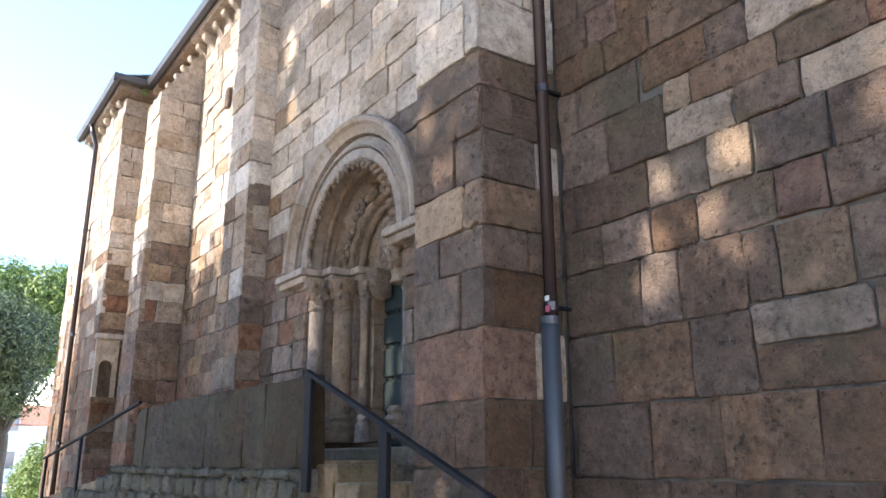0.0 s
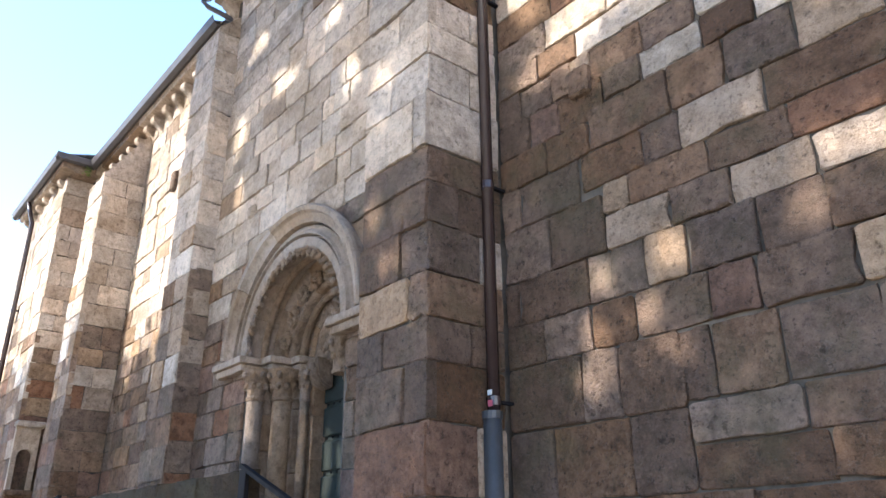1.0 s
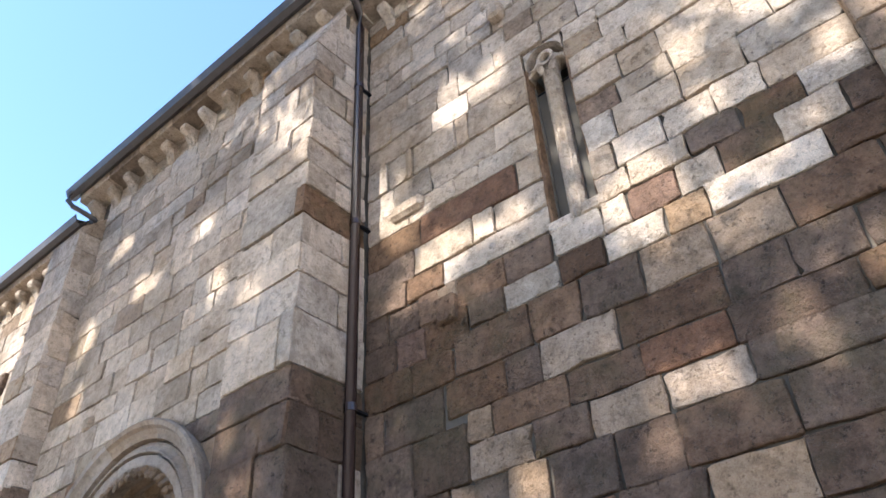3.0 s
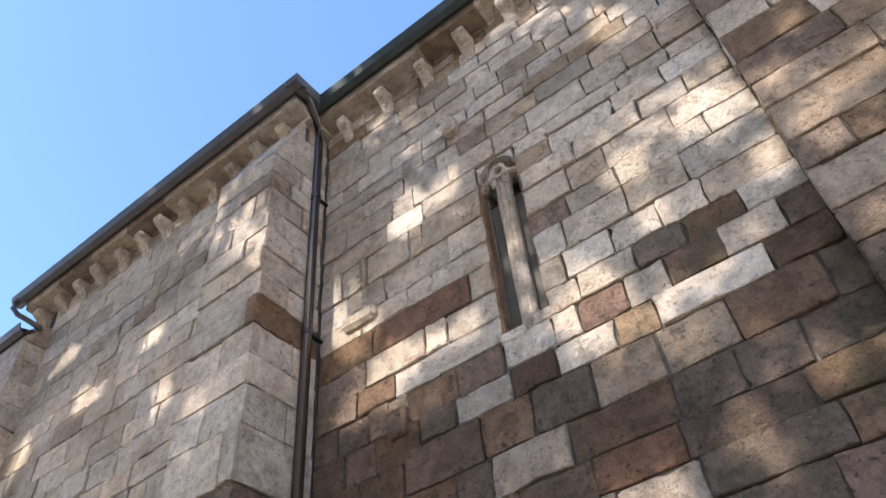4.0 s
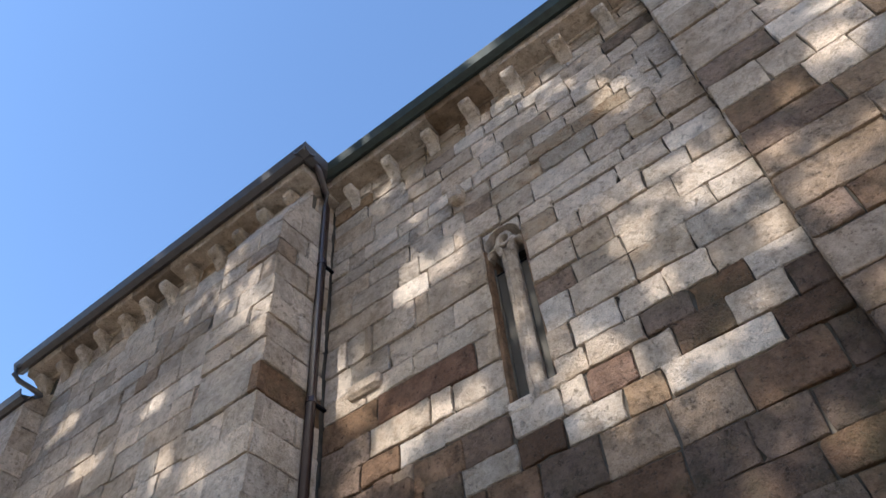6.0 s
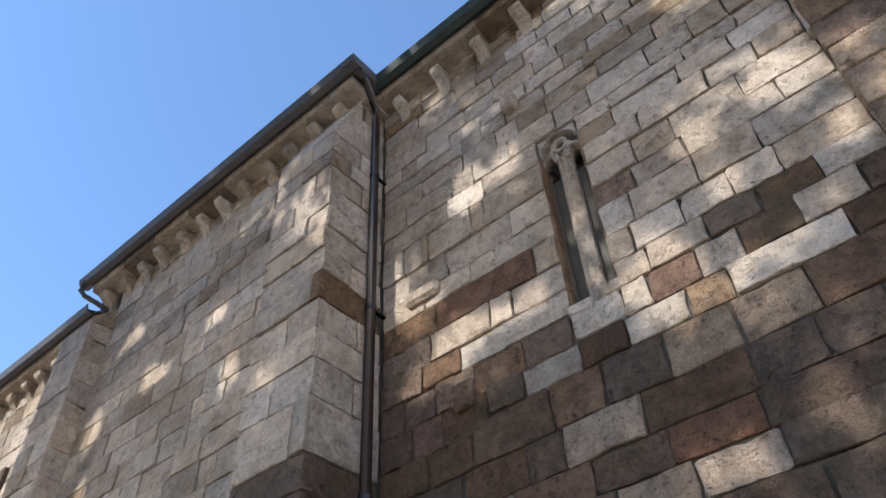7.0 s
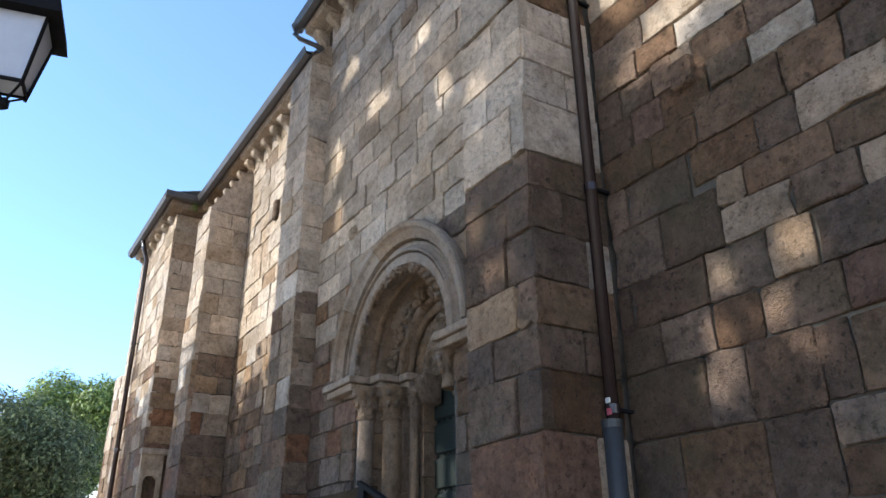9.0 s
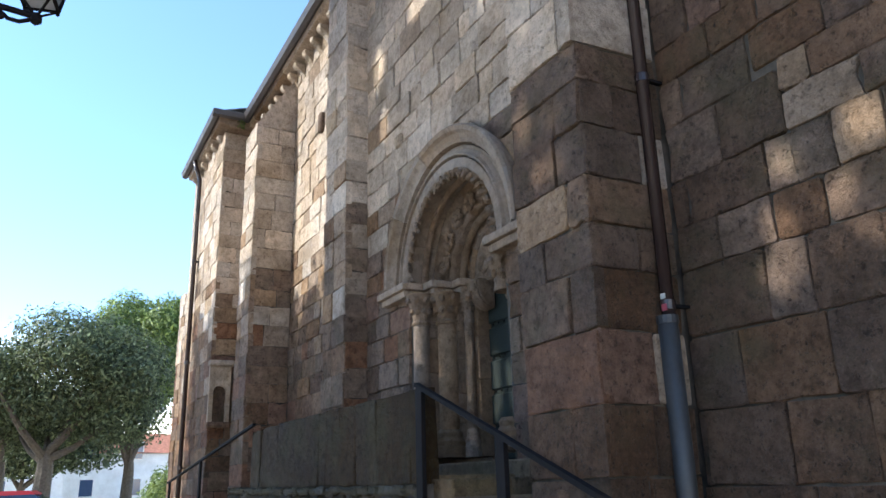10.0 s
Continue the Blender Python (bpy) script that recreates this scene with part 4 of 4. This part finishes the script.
# ---- landing, steps, parapet ----
landing = tagged(part("landing", boxed(-7.2, -1.7, -0.5, 0.44, -0.6, 1.5, bevel=0.01), M_STEP), "worn grey stone landing before the portal", "landing", kind="structure")
steps = thing("stairs", (0, 0, 0), "worn grey stone steps rising to the portal", "stairs", kind="structure")
part("step", boxed(-4.2, -1.45, 0.34, 1.3, 1.3, 1.62, bevel=0.015), M_STEP, steps)
for i in range(11):
    x = -1.72 + i * 0.36
    z = 1.47 - i * 0.14
    ya = -0.5 if i < 2 else -0.85
    yb = 0.45 if x < -1.2 else (-0.01 if x < -0.3 else YR - 0.02)
    m = (ya + yb) / 2 + prng.uniform(-0.15, 0.15)
    if yb > 0:
        part("step", boxed(x, x + 0.42, ya, m - 0.003, -0.1, z, bevel=0.015), M_STEP, steps)
        part("step", boxed(x, x + 0.42, m + 0.003, yb, -0.1, z, bevel=0.015), M_STEP, steps)
    else:
        part("step", boxed(x, x + 0.42, ya, yb, -0.1, z, bevel=0.015), M_STEP, steps)
parapet = thing("parapet", (0, 0, 0), "low parapet of upright mossy stone slabs on a rubble wall", "parapet", kind="structure")
SX = [-7.25, -6.75, -6.34, -5.84, -4.97, -4.24, -4.02, -3.58, -3.12, -2.62, -1.86, -1.66]
for i, (a, b) in enumerate(zip(SX, SX[1:])):
    top = 2.215 + prng.uniform(-0.008, 0.008)
    yy = -0.60 + prng.uniform(-0.02, 0.02)
    top += prng.uniform(-0.006, 0.004)
    ob = mesh_object("slab", block_mesh(b - a - 0.004, top - 1.43, 0.16, prng, 0.009), M_SLAB, parapet)
    ob.matrix_local = Matrix.Translation(((a + b) / 2, yy, (1.43 + top) / 2)) @ Matrix.Rotation(prng.gauss(0, 0.004), 4, "Y") @ Matrix.Rotation(prng.gauss(0, 0.02), 4, "X")
bm = boxed(-8.6, -1.62, -0.56, -0.45, -0.9, 1.43)
part("rubble_core", bm, M_MORTAR, parapet)


def rubble(parent, x0, x1, y, z0, z1, size, rng_, top=None):
    z = z0
    while z < z1 - 0.02:
        h = min(size * rng_.uniform(0.5, 1.0), z1 - z)
        x = x0
        while x < x1 - 0.03:
            w = min(size * rng_.uniform(0.6, 2.0), x1 - x)
            if top is None or z + h < top(x + w / 2):
                me = block_mesh(max(w - 0.02, 0.03), max(h - 0.018, 0.03), 0.14, rng_, min(0.03, 0.2 * h))
                ob = mesh_object("rubble_stone", me, M_RUBBLE, parent)
                ob.matrix_local = Matrix.Translation((x + w / 2, y + rng_.uniform(-0.03, 0.02), z + h / 2)) @ Matrix.Rotation(rng_.gauss(0, 0.07), 4, "Y")
            x += w
        z += h


rubble(parapet, -8.6, -1.62, -0.62, 0.75, 1.43, 0.23, prng)
rubble(parapet, -8.6, -1.62, -0.62, -0.6, 0.75, 0.26, prng)
part("slab_inset", boxed(-4.0, -3.78, -0.606, -0.5, 1.74, 2.07, bevel=0.012), M_SLAB, parapet)
# sloping wall under the far rail
ramp_wall = thing("ramp_wall", (0, 0, 0), "sloping stone wall beside the ramp past the parapet", "wall", kind="structure")


def ramp_top(x):
    return 1.45 + 0.09 * (x + 7.2)


bm = bmesh.new()
extrude_poly(bm, [(-7.25, -0.56, -0.9), (-7.25, -0.56, 1.41), (-16.5, -0.56, ramp_top(-16.5) - 0.04), (-16.5, -0.56, -0.9)], (0, 0.5, 0))
part("ramp_body", bm, M_STEP, ramp_wall)
rubble(ramp_wall, -16.5, -7.25, -0.62, -0.7, 1.4, 0.3, prng, ramp_top)

# ---- handrails ----


def handrail(name, a, b, posts, label, ext=None):
    ob = thing(name, (0, 0, 0), label, "handrail", "iron handrails by the church")
    bm = rod(bmesh.new(), a, b, 0.05, 0.035)
    part("rail", bm, M_IRON, ob)
    for x, w, zb in posts:
        k = (x - a[0]) / (b[0] - a[0])
        z = a[2] + (b[2] - a[2]) * k
        part("post", boxed(x - w / 2, x + w / 2, a[1] - 0.02, a[1] + 0.02, zb, z - 0.01, bevel=0.004), M_IRON, ob)
    return ob


handrail("handrail", (-1.66, -0.62, 2.235), (1.75, -0.62, 0.93), ((-1.60, 0.115, 1.25), (-0.36, 0.115, 0.85), (0.9, 0.115, 0.3)), "black flat-iron handrail with broad posts beside the steps")
handrail("handrail", (-7.06, -0.62, 2.30), (-14.6, -0.62, 1.56), ((-10.9, 0.12, 0.9), (-14.3, 0.12, 0.5)), "thin black iron handrail going down past the parapet")

# ---- street lamp ----
lamp = thing("street_lamp", (0.40, -3.66, 0.14), "black iron street lantern with frosted panes on a curled arm", "street lamp")
LR = Matrix.Rotation(radians(-12), 4, "Z")


def frustum(bm, z0, z1, h0, h1):
    a = [bm.verts.new(LR @ Vector((sx * h0, sy * h0, z0))) for sx, sy in ((-1, -1), (1, -1), (1, 1), (-1, 1))]
    b = [bm.verts.new(LR @ Vector((sx * h1, sy * h1, z1))) for sx, sy in ((-1, -1), (1, -1), (1, 1), (-1, 1))]
    for i in range(4):
        bm.faces.new((a[i], a[(i + 1) % 4], b[(i + 1) % 4], b[i]))
    bm.faces.new(list(reversed(a)))
    bm.faces.new(b)
    return bm


M_PANE = plain("frosted_pane", (0.34, 0.36, 0.43), 0.35, vary=0.12, scale=3)
part("glass", frustum(bmesh.new(), 3.66, 4.10, 0.082, 0.150), M_PANE, lamp, "greyish frosted lantern panes")
part("hood", frustum(bmesh.new(), 4.09, 4.19, 0.23, 0.21), M_IRON, lamp)
part("hood_top", frustum(bmesh.new(), 4.21, 4.42, 0.17, 0.05), M_IRON, lamp)
for sx, sy in ((-1, -1), (1, -1), (1, 1), (-1, 1)):
    bm = rod(bmesh.new(), LR @ Vector((sx * 0.086, sy * 0.086, 3.63)), LR @ Vector((sx * 0.157, sy * 0.157, 4.12)), 0.016, 0.016)
    part("frame_bar", bm, M_IRON, lamp)
    part("stay", rod(bmesh.new(), LR @ Vector((sx * 0.086, sy * 0.086, 3.65)), (0, 0, 3.55), 0.012, 0.012), M_IRON, lamp)
for i, (p, q) in enumerate((((-1, -1), (1, -1)), ((1, -1), (1, 1)), ((1, 1), (-1, 1)), ((-1, 1), (-1, -1)))):
    part("frame_bar", rod(bmesh.new(), LR @ Vector((p[0] * 0.088, p[1] * 0.088, 3.66)), LR @ Vector((q[0] * 0.088, q[1] * 0.088, 3.66)), 0.016, 0.02), M_IRON, lamp)
bm = bmesh.new()
lump(bm, (0, 0, 3.54), 0.032, (1, 1, 1.25))
part("knob", bm, M_IRON, lamp)
part("arm", tube(bmesh.new(), [(0, 0, 3.55), (0, -0.2, 3.57), (0, -0.5, 3.62), (0, -0.9, 3.62)], 0.016, 8), M_IRON, lamp)
part("scroll", tube(bmesh.new(), [(0, -0.02, 3.53), (0, -0.07, 3.505), (0, -0.12, 3.51), (0, -0.155, 3.545), (0, -0.13, 3.57)], 0.011, 8), M_IRON, lamp)
part("scroll", tube(bmesh.new(), [(0, -0.14, 3.52), (0, -0.18, 3.50), (0, -0.215, 3.525), (0, -0.19, 3.55)], 0.018, 8), M_IRON, lamp)
part("pole", lathe(bmesh.new(), [(0.09, 0.0), (0.09, 0.4), (0.05, 0.5), (0.04, 3.4), (0.06, 3.6), (0.02, 3.8)], (0, -0.9, -0.15), 14), M_IRON, lamp)

knob_at = Vector((0, 0, 3.54))
for o in lamp.children:
    if o.name.split(".")[0] in ("glass", "hood", "hood_top", "frame_bar", "stay"):
        for v in o.data.vertices:
            v.co = knob_at + (v.co - knob_at) * 0.86

# ---- trees and the far side ----


def leaf_cloud(blobs, n, size, rng_, flat=0.5):
    """Many small leaves scattered in rounded clumps, denser near their skin."""
    verts, faces = [], []
    total = sum(r[0] * r[1] * r[2] for _, r in blobs)
    for c, r in blobs:
        for _ in range(int(n * r[0] * r[1] * r[2] / total)):
            d = Vector((rng_.gauss(0, 1), rng_.gauss(0, 1), rng_.gauss(0, 1))).normalized()
            k = rng_.uniform(0.25, 1.0) ** 0.45 * rng_.uniform(0.85, 1.15)
            p = Vector((c[0] + d.x * r[0] * k, c[1] + d.y * r[1] * k, c[2] + d.z * r[2] * k))
            nrm = (d + Vector((rng_.uniform(-1, 1), rng_.uniform(-1, 1), rng_.uniform(-0.4, 1.2))) * 0.9).normalized()
            s = nrm.orthogonal().normalized()
            s = (Matrix.Rotation(rng_.uniform(0, 6.28), 3, nrm) @ s)
            t = nrm.cross(s)
            w = size * rng_.uniform(0.6, 1.4)
            b = len(verts)
            verts += [p - s * w, p + t * w * 0.42 - nrm * w * 0.1, p + s * w, p - t * w * 0.42 - nrm * w * 0.1]
            faces.append((b, b + 1, b + 2, b + 3))
    me = bpy.data.meshes.new("crown")
    me.from_pydata([tuple(v) for v in verts], [], faces)
    return me


def tree(at, trunk_h, trunk_r, crown, n, size, rng_, label, leaf=M_LEAF, limbs=6):
    ob = thing("tree", at, label, "tree", "trees along the street")
    bm = bmesh.new()
    tube(bm, [(0, 0, -0.2), (0.05, 0.02, trunk_h * 0.4), (-0.03, 0.06, trunk_h * 0.8), (0, 0.05, trunk_h)], [trunk_r * 1.25, trunk_r, trunk_r * 0.9, trunk_r * 0.8], 10)
    for i in range(limbs):
        c, r = crown[i % len(crown)]
        e = Vector(c) + Vector((rng_.uniform(-0.4, 0.4) * r[0], rng_.uniform(-0.4, 0.4) * r[1], rng_.uniform(-0.2, 0.3) * r[2]))
        s = Vector((0, 0.05, trunk_h * rng_.uniform(0.8, 1.0)))
        tube(bm, [s, s.lerp(e, 0.4) + Vector((0, 0, -0.2)), e], [trunk_r * 0.55, trunk_r * 0.38, trunk_r * 0.1], 7)
    part("trunk", bm, M_BARK, ob)
    mesh_object("crown", leaf_cloud(crown, n, size, rng_), leaf, ob)
    return ob


def puffs(c, r, n, rng_, k=0.42):
    out = [(c, (r[0] * 0.72, r[1] * 0.72, r[2] * 0.72))]
    for _ in range(n):
        a, e = rng_.uniform(0, 6.28), rng_.uniform(-0.7, 1.0)
        d = (math.cos(a) * math.cos(e), math.sin(a) * math.cos(e), math.sin(e))
        s = k * rng_.uniform(0.7, 1.2)
        out.append(((c[0] + d[0] * r[0] * 0.75, c[1] + d[1] * r[1] * 0.75, c[2] + d[2] * r[2] * 0.75), (r[0] * s, r[1] * s, r[2] * s)))
    return out


trng = random.Random(21)
tree((-31.1, -2.9, 0.0), 2.9, 0.34, puffs((0, 0.4, 5.6), (4.1, 4.1, 2.9), 17, trng), 50000, 0.09, trng, "broad dark-green street tree with a forked trunk")
tree((-34.5, -4.7, 0.0), 2.7, 0.40, puffs((0, -1.5, 5.2), (4.1, 4.4, 2.6), 16, trng), 36000, 0.095, trng, "dark-green street tree behind a parked car")
tree((-33.2, 0.45, 0.0), 2.6, 0.25, puffs((0, 0.5, 7.0), (3.0, 2.8, 3.1), 16, trng), 40000, 0.095, trng, "bright leafy street tree beside the apse", M_LEAF2)
hedge = thing("hedge", (-24.4, 0.6, 0.0), "bright green clipped shrub against the apse", "shrub")
mesh_object("foliage", leaf_cloud([((0, 0, 1.0), (1.2, 0.45, 1.1)), ((-1.3, -0.1, 0.7), (1.0, 0.5, 0.9)), ((0.2, 0.35, 1.6), (0.8, 0.35, 0.8))], 5000, 0.07, trng), M_LEAF2, hedge)
tree((-41.2, -3.7, 0.2), 1.5, 0.2, puffs((0, 0, 3.2), (2.5, 4.5, 1.9), 9, trng), 9000, 0.15, trng, "low dark-green tree far down the street")
tree((-39.3, 1.1, 0.0), 5.0, 0.15, [((0, 0, 9.6), (0.5, 1.3, 0.35)), ((0, -0.3, 8.9), (0.7, 1.7, 0.4)), ((0, 0.4, 8.2), (0.8, 2.0, 0.5)), ((0, 0, 10.3), (0.3, 0.5, 0.4))], 2600, 0.1, trng, "thin dark conifer top showing over the street trees", M_LEAF, 4)
# parked red car
M_CAR = plain("red_car_paint", (0.5, 0.02, 0.03), 0.3, 0.1, vary=0.05, bump=0.0)
M_CARGLASS = plain("car_glass", (0.04, 0.07, 0.13), 0.08, 0.0, vary=0.1, bump=0.0)
M_TYRE = plain("rubber", (0.02, 0.02, 0.02), 0.8)
M_WHITE = plain("white_render", (0.72, 0.71, 0.68), 0.8, vary=0.1, scale=1.5, dirt=(0.55, 0.52, 0.47))
M_TILE = plain("roof_tile", (0.36, 0.14, 0.08), 0.8, vary=0.35, scale=4, bump=0.5)
M_METAL = plain("rim_metal", (0.5, 0.5, 0.52), 0.3, 0.8)
car = thing("car", (-25.4, -3.3, 0.0), "red parked hatchback car under the street trees", "car")
car.rotation_euler = (0, 0, radians(80))
bm = extrude_poly(bmesh.new(), [(-2.0, -0.82, 0.3), (-2.05, -0.82, 0.75), (-1.85, -0.82, 0.92), (-1.0, -0.82, 0.98), (0.9, -0.82, 0.95), (1.95, -0.82, 0.78), (2.08, -0.82, 0.5), (2.05, -0.82, 0.3)], (0, 1.64, 0))
bmesh.ops.bevel(bm, geom=list(bm.edges), offset=0.06, segments=2, affect="EDGES")
part("body", bm, M_CAR, car)
bm = extrude_poly(bmesh.new(), [(-1.8, -0.72, 0.93), (-1.35, -0.66, 1.40), (-0.9, -0.64, 1.47), (0.1, -0.64, 1.46), (1.0, -0.72, 0.95)], (0, 1.36, 0))
part("window_band", bm, M_CARGLASS, car)
bm = extrude_poly(bmesh.new(), [(-1.5, -0.67, 1.34), (-0.9, -0.65, 1.50), (0.1, -0.65, 1.495), (0.3, -0.67, 1.38)], (0, 1.32, 0))
part("roof", bm, M_CAR, car)
for x in (-1.3, 1.3):
    for y in (-0.8, 0.8):
        w = part("wheel", bmesh.new(), None, car)
        bm = tube(bmesh.new(), [(x, y - 0.1, 0.31), (x, y + 0.1, 0.31)], 0.31, 18)
        part("tyre", bm, M_TYRE, w)
        part("rim", tube(bmesh.new(), [(x, y - 0.11, 0.31), (x, y + 0.11, 0.31)], 0.19, 14), M_METAL, w)


def house(at, w, d, h, label, rows=3, cols=4):
    ob = thing("house", at, label, "house", "white houses beyond the trees")
    part("wall", boxed(-d / 2, d / 2, -w / 2, w / 2, -1, h), M_WHITE, ob)
    bm = extrude_poly(bmesh.new(), [(-d / 2 - 0.3, -w / 2 - 0.3, h), (d / 2 + 0.3, -w / 2 - 0.3, h), (0, -w / 2 - 0.3, h + 1.8)], (0, w + 0.6, 0))
    part("roof", bm, M_TILE, ob)
    for i in range(rows):
        for k in range(cols):
            y = -w / 2 + (k + 0.5) * w / cols
            z = 0.9 + i * 2.8
            wd = part("window", boxed(d / 2 - 0.01, d / 2 + 0.05, y - 0.55, y + 0.55, z, z + 1.4), M_WHITE, ob)
            part("pane", boxed(d / 2 + 0.04, d / 2 + 0.06, y - 0.47, y + 0.47, z + 0.08, z + 1.32), M_CARGLASS, wd)
    return ob


house((-64, -8.0, 0.0), 14, 8, 4.2, "white rendered house with a red tiled roof behind the trees", 2, 5)
house((-68, 6.0, 0.0), 14, 8, 4.2, "low white house with a red tiled roof beyond the trees", 2, 4)

# ---- the street's other side: unseen wall and trees added for light and shade ----
M_BACK_WALL = plain("cream_render", (0.66, 0.58, 0.46), 0.85, vary=0.1, scale=1.2, dirt=(0.5, 0.44, 0.35))
# Unseen wall, added to close the street and bounce light back.
tagged(part("wall_street", boxed(-40.0, 40.0, -33.0, -32.0, -1, 7.0), M_BACK_WALL), "plain cream wall added out of view across the square", "wall", kind="structure")
srng = random.Random(5)
# Openings placed in the unseen crowns to throw sun patches (x and z on the church wall, half width, half height).
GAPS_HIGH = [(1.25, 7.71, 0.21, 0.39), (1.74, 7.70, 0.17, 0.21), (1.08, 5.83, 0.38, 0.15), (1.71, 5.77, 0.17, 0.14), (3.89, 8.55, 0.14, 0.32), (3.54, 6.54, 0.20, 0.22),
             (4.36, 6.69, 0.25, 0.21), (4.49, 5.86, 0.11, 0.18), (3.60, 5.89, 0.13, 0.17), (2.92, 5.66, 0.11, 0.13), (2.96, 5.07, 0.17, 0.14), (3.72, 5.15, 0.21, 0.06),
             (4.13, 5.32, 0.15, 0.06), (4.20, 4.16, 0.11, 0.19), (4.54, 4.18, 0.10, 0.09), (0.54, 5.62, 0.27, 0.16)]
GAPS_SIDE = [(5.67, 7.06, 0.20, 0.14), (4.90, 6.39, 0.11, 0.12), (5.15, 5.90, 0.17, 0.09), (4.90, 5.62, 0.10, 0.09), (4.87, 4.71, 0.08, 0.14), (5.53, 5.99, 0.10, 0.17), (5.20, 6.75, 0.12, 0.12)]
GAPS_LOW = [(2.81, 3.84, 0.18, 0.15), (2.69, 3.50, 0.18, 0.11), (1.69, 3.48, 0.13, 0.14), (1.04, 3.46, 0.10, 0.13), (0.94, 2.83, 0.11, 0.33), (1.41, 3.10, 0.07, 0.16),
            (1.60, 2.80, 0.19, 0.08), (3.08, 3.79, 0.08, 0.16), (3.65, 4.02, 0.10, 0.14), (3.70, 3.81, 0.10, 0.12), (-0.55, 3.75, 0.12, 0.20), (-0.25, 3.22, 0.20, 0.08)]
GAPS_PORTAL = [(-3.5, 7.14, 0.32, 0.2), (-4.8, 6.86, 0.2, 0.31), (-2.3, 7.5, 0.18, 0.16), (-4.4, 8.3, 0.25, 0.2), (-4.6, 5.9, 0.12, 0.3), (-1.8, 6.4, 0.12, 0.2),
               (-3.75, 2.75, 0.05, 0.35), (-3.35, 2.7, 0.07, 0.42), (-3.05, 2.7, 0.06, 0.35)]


def shade_tree(at, trunk_h, x0, x1, z0, z1, n, size, gaps, fray, label):
    """An unseen tree added to shade the church: leaves fill a shallow crown from x0 to x1 and z0 to z1, thin at its
    edges and open at the gaps.
    """
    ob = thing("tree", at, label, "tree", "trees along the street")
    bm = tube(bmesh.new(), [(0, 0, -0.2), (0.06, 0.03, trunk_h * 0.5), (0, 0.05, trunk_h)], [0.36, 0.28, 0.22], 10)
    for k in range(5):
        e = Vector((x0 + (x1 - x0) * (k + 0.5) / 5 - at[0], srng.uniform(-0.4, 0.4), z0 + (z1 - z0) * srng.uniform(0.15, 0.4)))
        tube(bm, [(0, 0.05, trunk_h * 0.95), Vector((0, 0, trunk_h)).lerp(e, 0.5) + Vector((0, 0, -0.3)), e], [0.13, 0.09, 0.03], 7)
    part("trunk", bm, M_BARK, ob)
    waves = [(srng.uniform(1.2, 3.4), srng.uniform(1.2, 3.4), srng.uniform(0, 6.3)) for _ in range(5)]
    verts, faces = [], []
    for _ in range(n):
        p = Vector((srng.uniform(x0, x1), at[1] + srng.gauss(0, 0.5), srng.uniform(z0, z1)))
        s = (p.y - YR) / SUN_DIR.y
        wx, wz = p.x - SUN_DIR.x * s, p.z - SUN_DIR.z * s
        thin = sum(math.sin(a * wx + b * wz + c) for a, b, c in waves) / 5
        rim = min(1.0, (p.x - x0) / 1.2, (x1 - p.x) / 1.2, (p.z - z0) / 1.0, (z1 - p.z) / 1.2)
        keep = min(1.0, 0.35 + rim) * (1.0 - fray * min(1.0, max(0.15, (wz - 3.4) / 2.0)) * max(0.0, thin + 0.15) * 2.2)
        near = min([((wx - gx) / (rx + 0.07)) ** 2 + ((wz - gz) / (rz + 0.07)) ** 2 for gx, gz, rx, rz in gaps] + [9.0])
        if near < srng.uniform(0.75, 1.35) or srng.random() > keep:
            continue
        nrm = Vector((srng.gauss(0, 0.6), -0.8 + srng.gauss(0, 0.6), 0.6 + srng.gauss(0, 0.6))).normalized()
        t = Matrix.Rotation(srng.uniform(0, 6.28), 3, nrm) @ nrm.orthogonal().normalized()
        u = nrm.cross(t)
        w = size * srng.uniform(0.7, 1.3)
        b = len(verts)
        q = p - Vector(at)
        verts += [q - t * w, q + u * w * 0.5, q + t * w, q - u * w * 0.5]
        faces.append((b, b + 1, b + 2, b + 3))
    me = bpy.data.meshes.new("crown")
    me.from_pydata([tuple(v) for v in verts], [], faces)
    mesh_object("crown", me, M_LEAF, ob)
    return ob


# Three trees added out of view, only for the shade they cast.
shade_tree((1.6, -10.0, 0.0), 8.4, -3.3, 6.8, 8.2, 19.5, 26000, 0.15, GAPS_HIGH + GAPS_SIDE + GAPS_LOW, 0.5, "unseen dense tree added to dapple the slit-window wall with shade")
shade_tree((-6.6, -10.6, 0.0), 8.6, -9.2, -3.2, 8.4, 19.0, 19000, 0.15, GAPS_PORTAL + GAPS_LOW, 0.3, "unseen tall tree added to shade the portal wall")
shade_tree((-13.5, -11.5, 0.0), 7.0, -18.0, -9.2, 8.2, 13.6, 9000, 0.16, [], 0.6, "unseen lower tree with a loose crown, added to shade past the portal")
weeds = thing("weed_tuft", (-12.75, 0.2, 9.8), "small green weed growing at the joint of the eaves", "plant")
mesh_object("foliage", leaf_cloud([((0, 0, 0), (0.22, 0.16, 0.14)), ((0.2, -0.05, -0.12), (0.15, 0.1, 0.12))], 220, 0.04, srng), M_LEAF2, weeds)
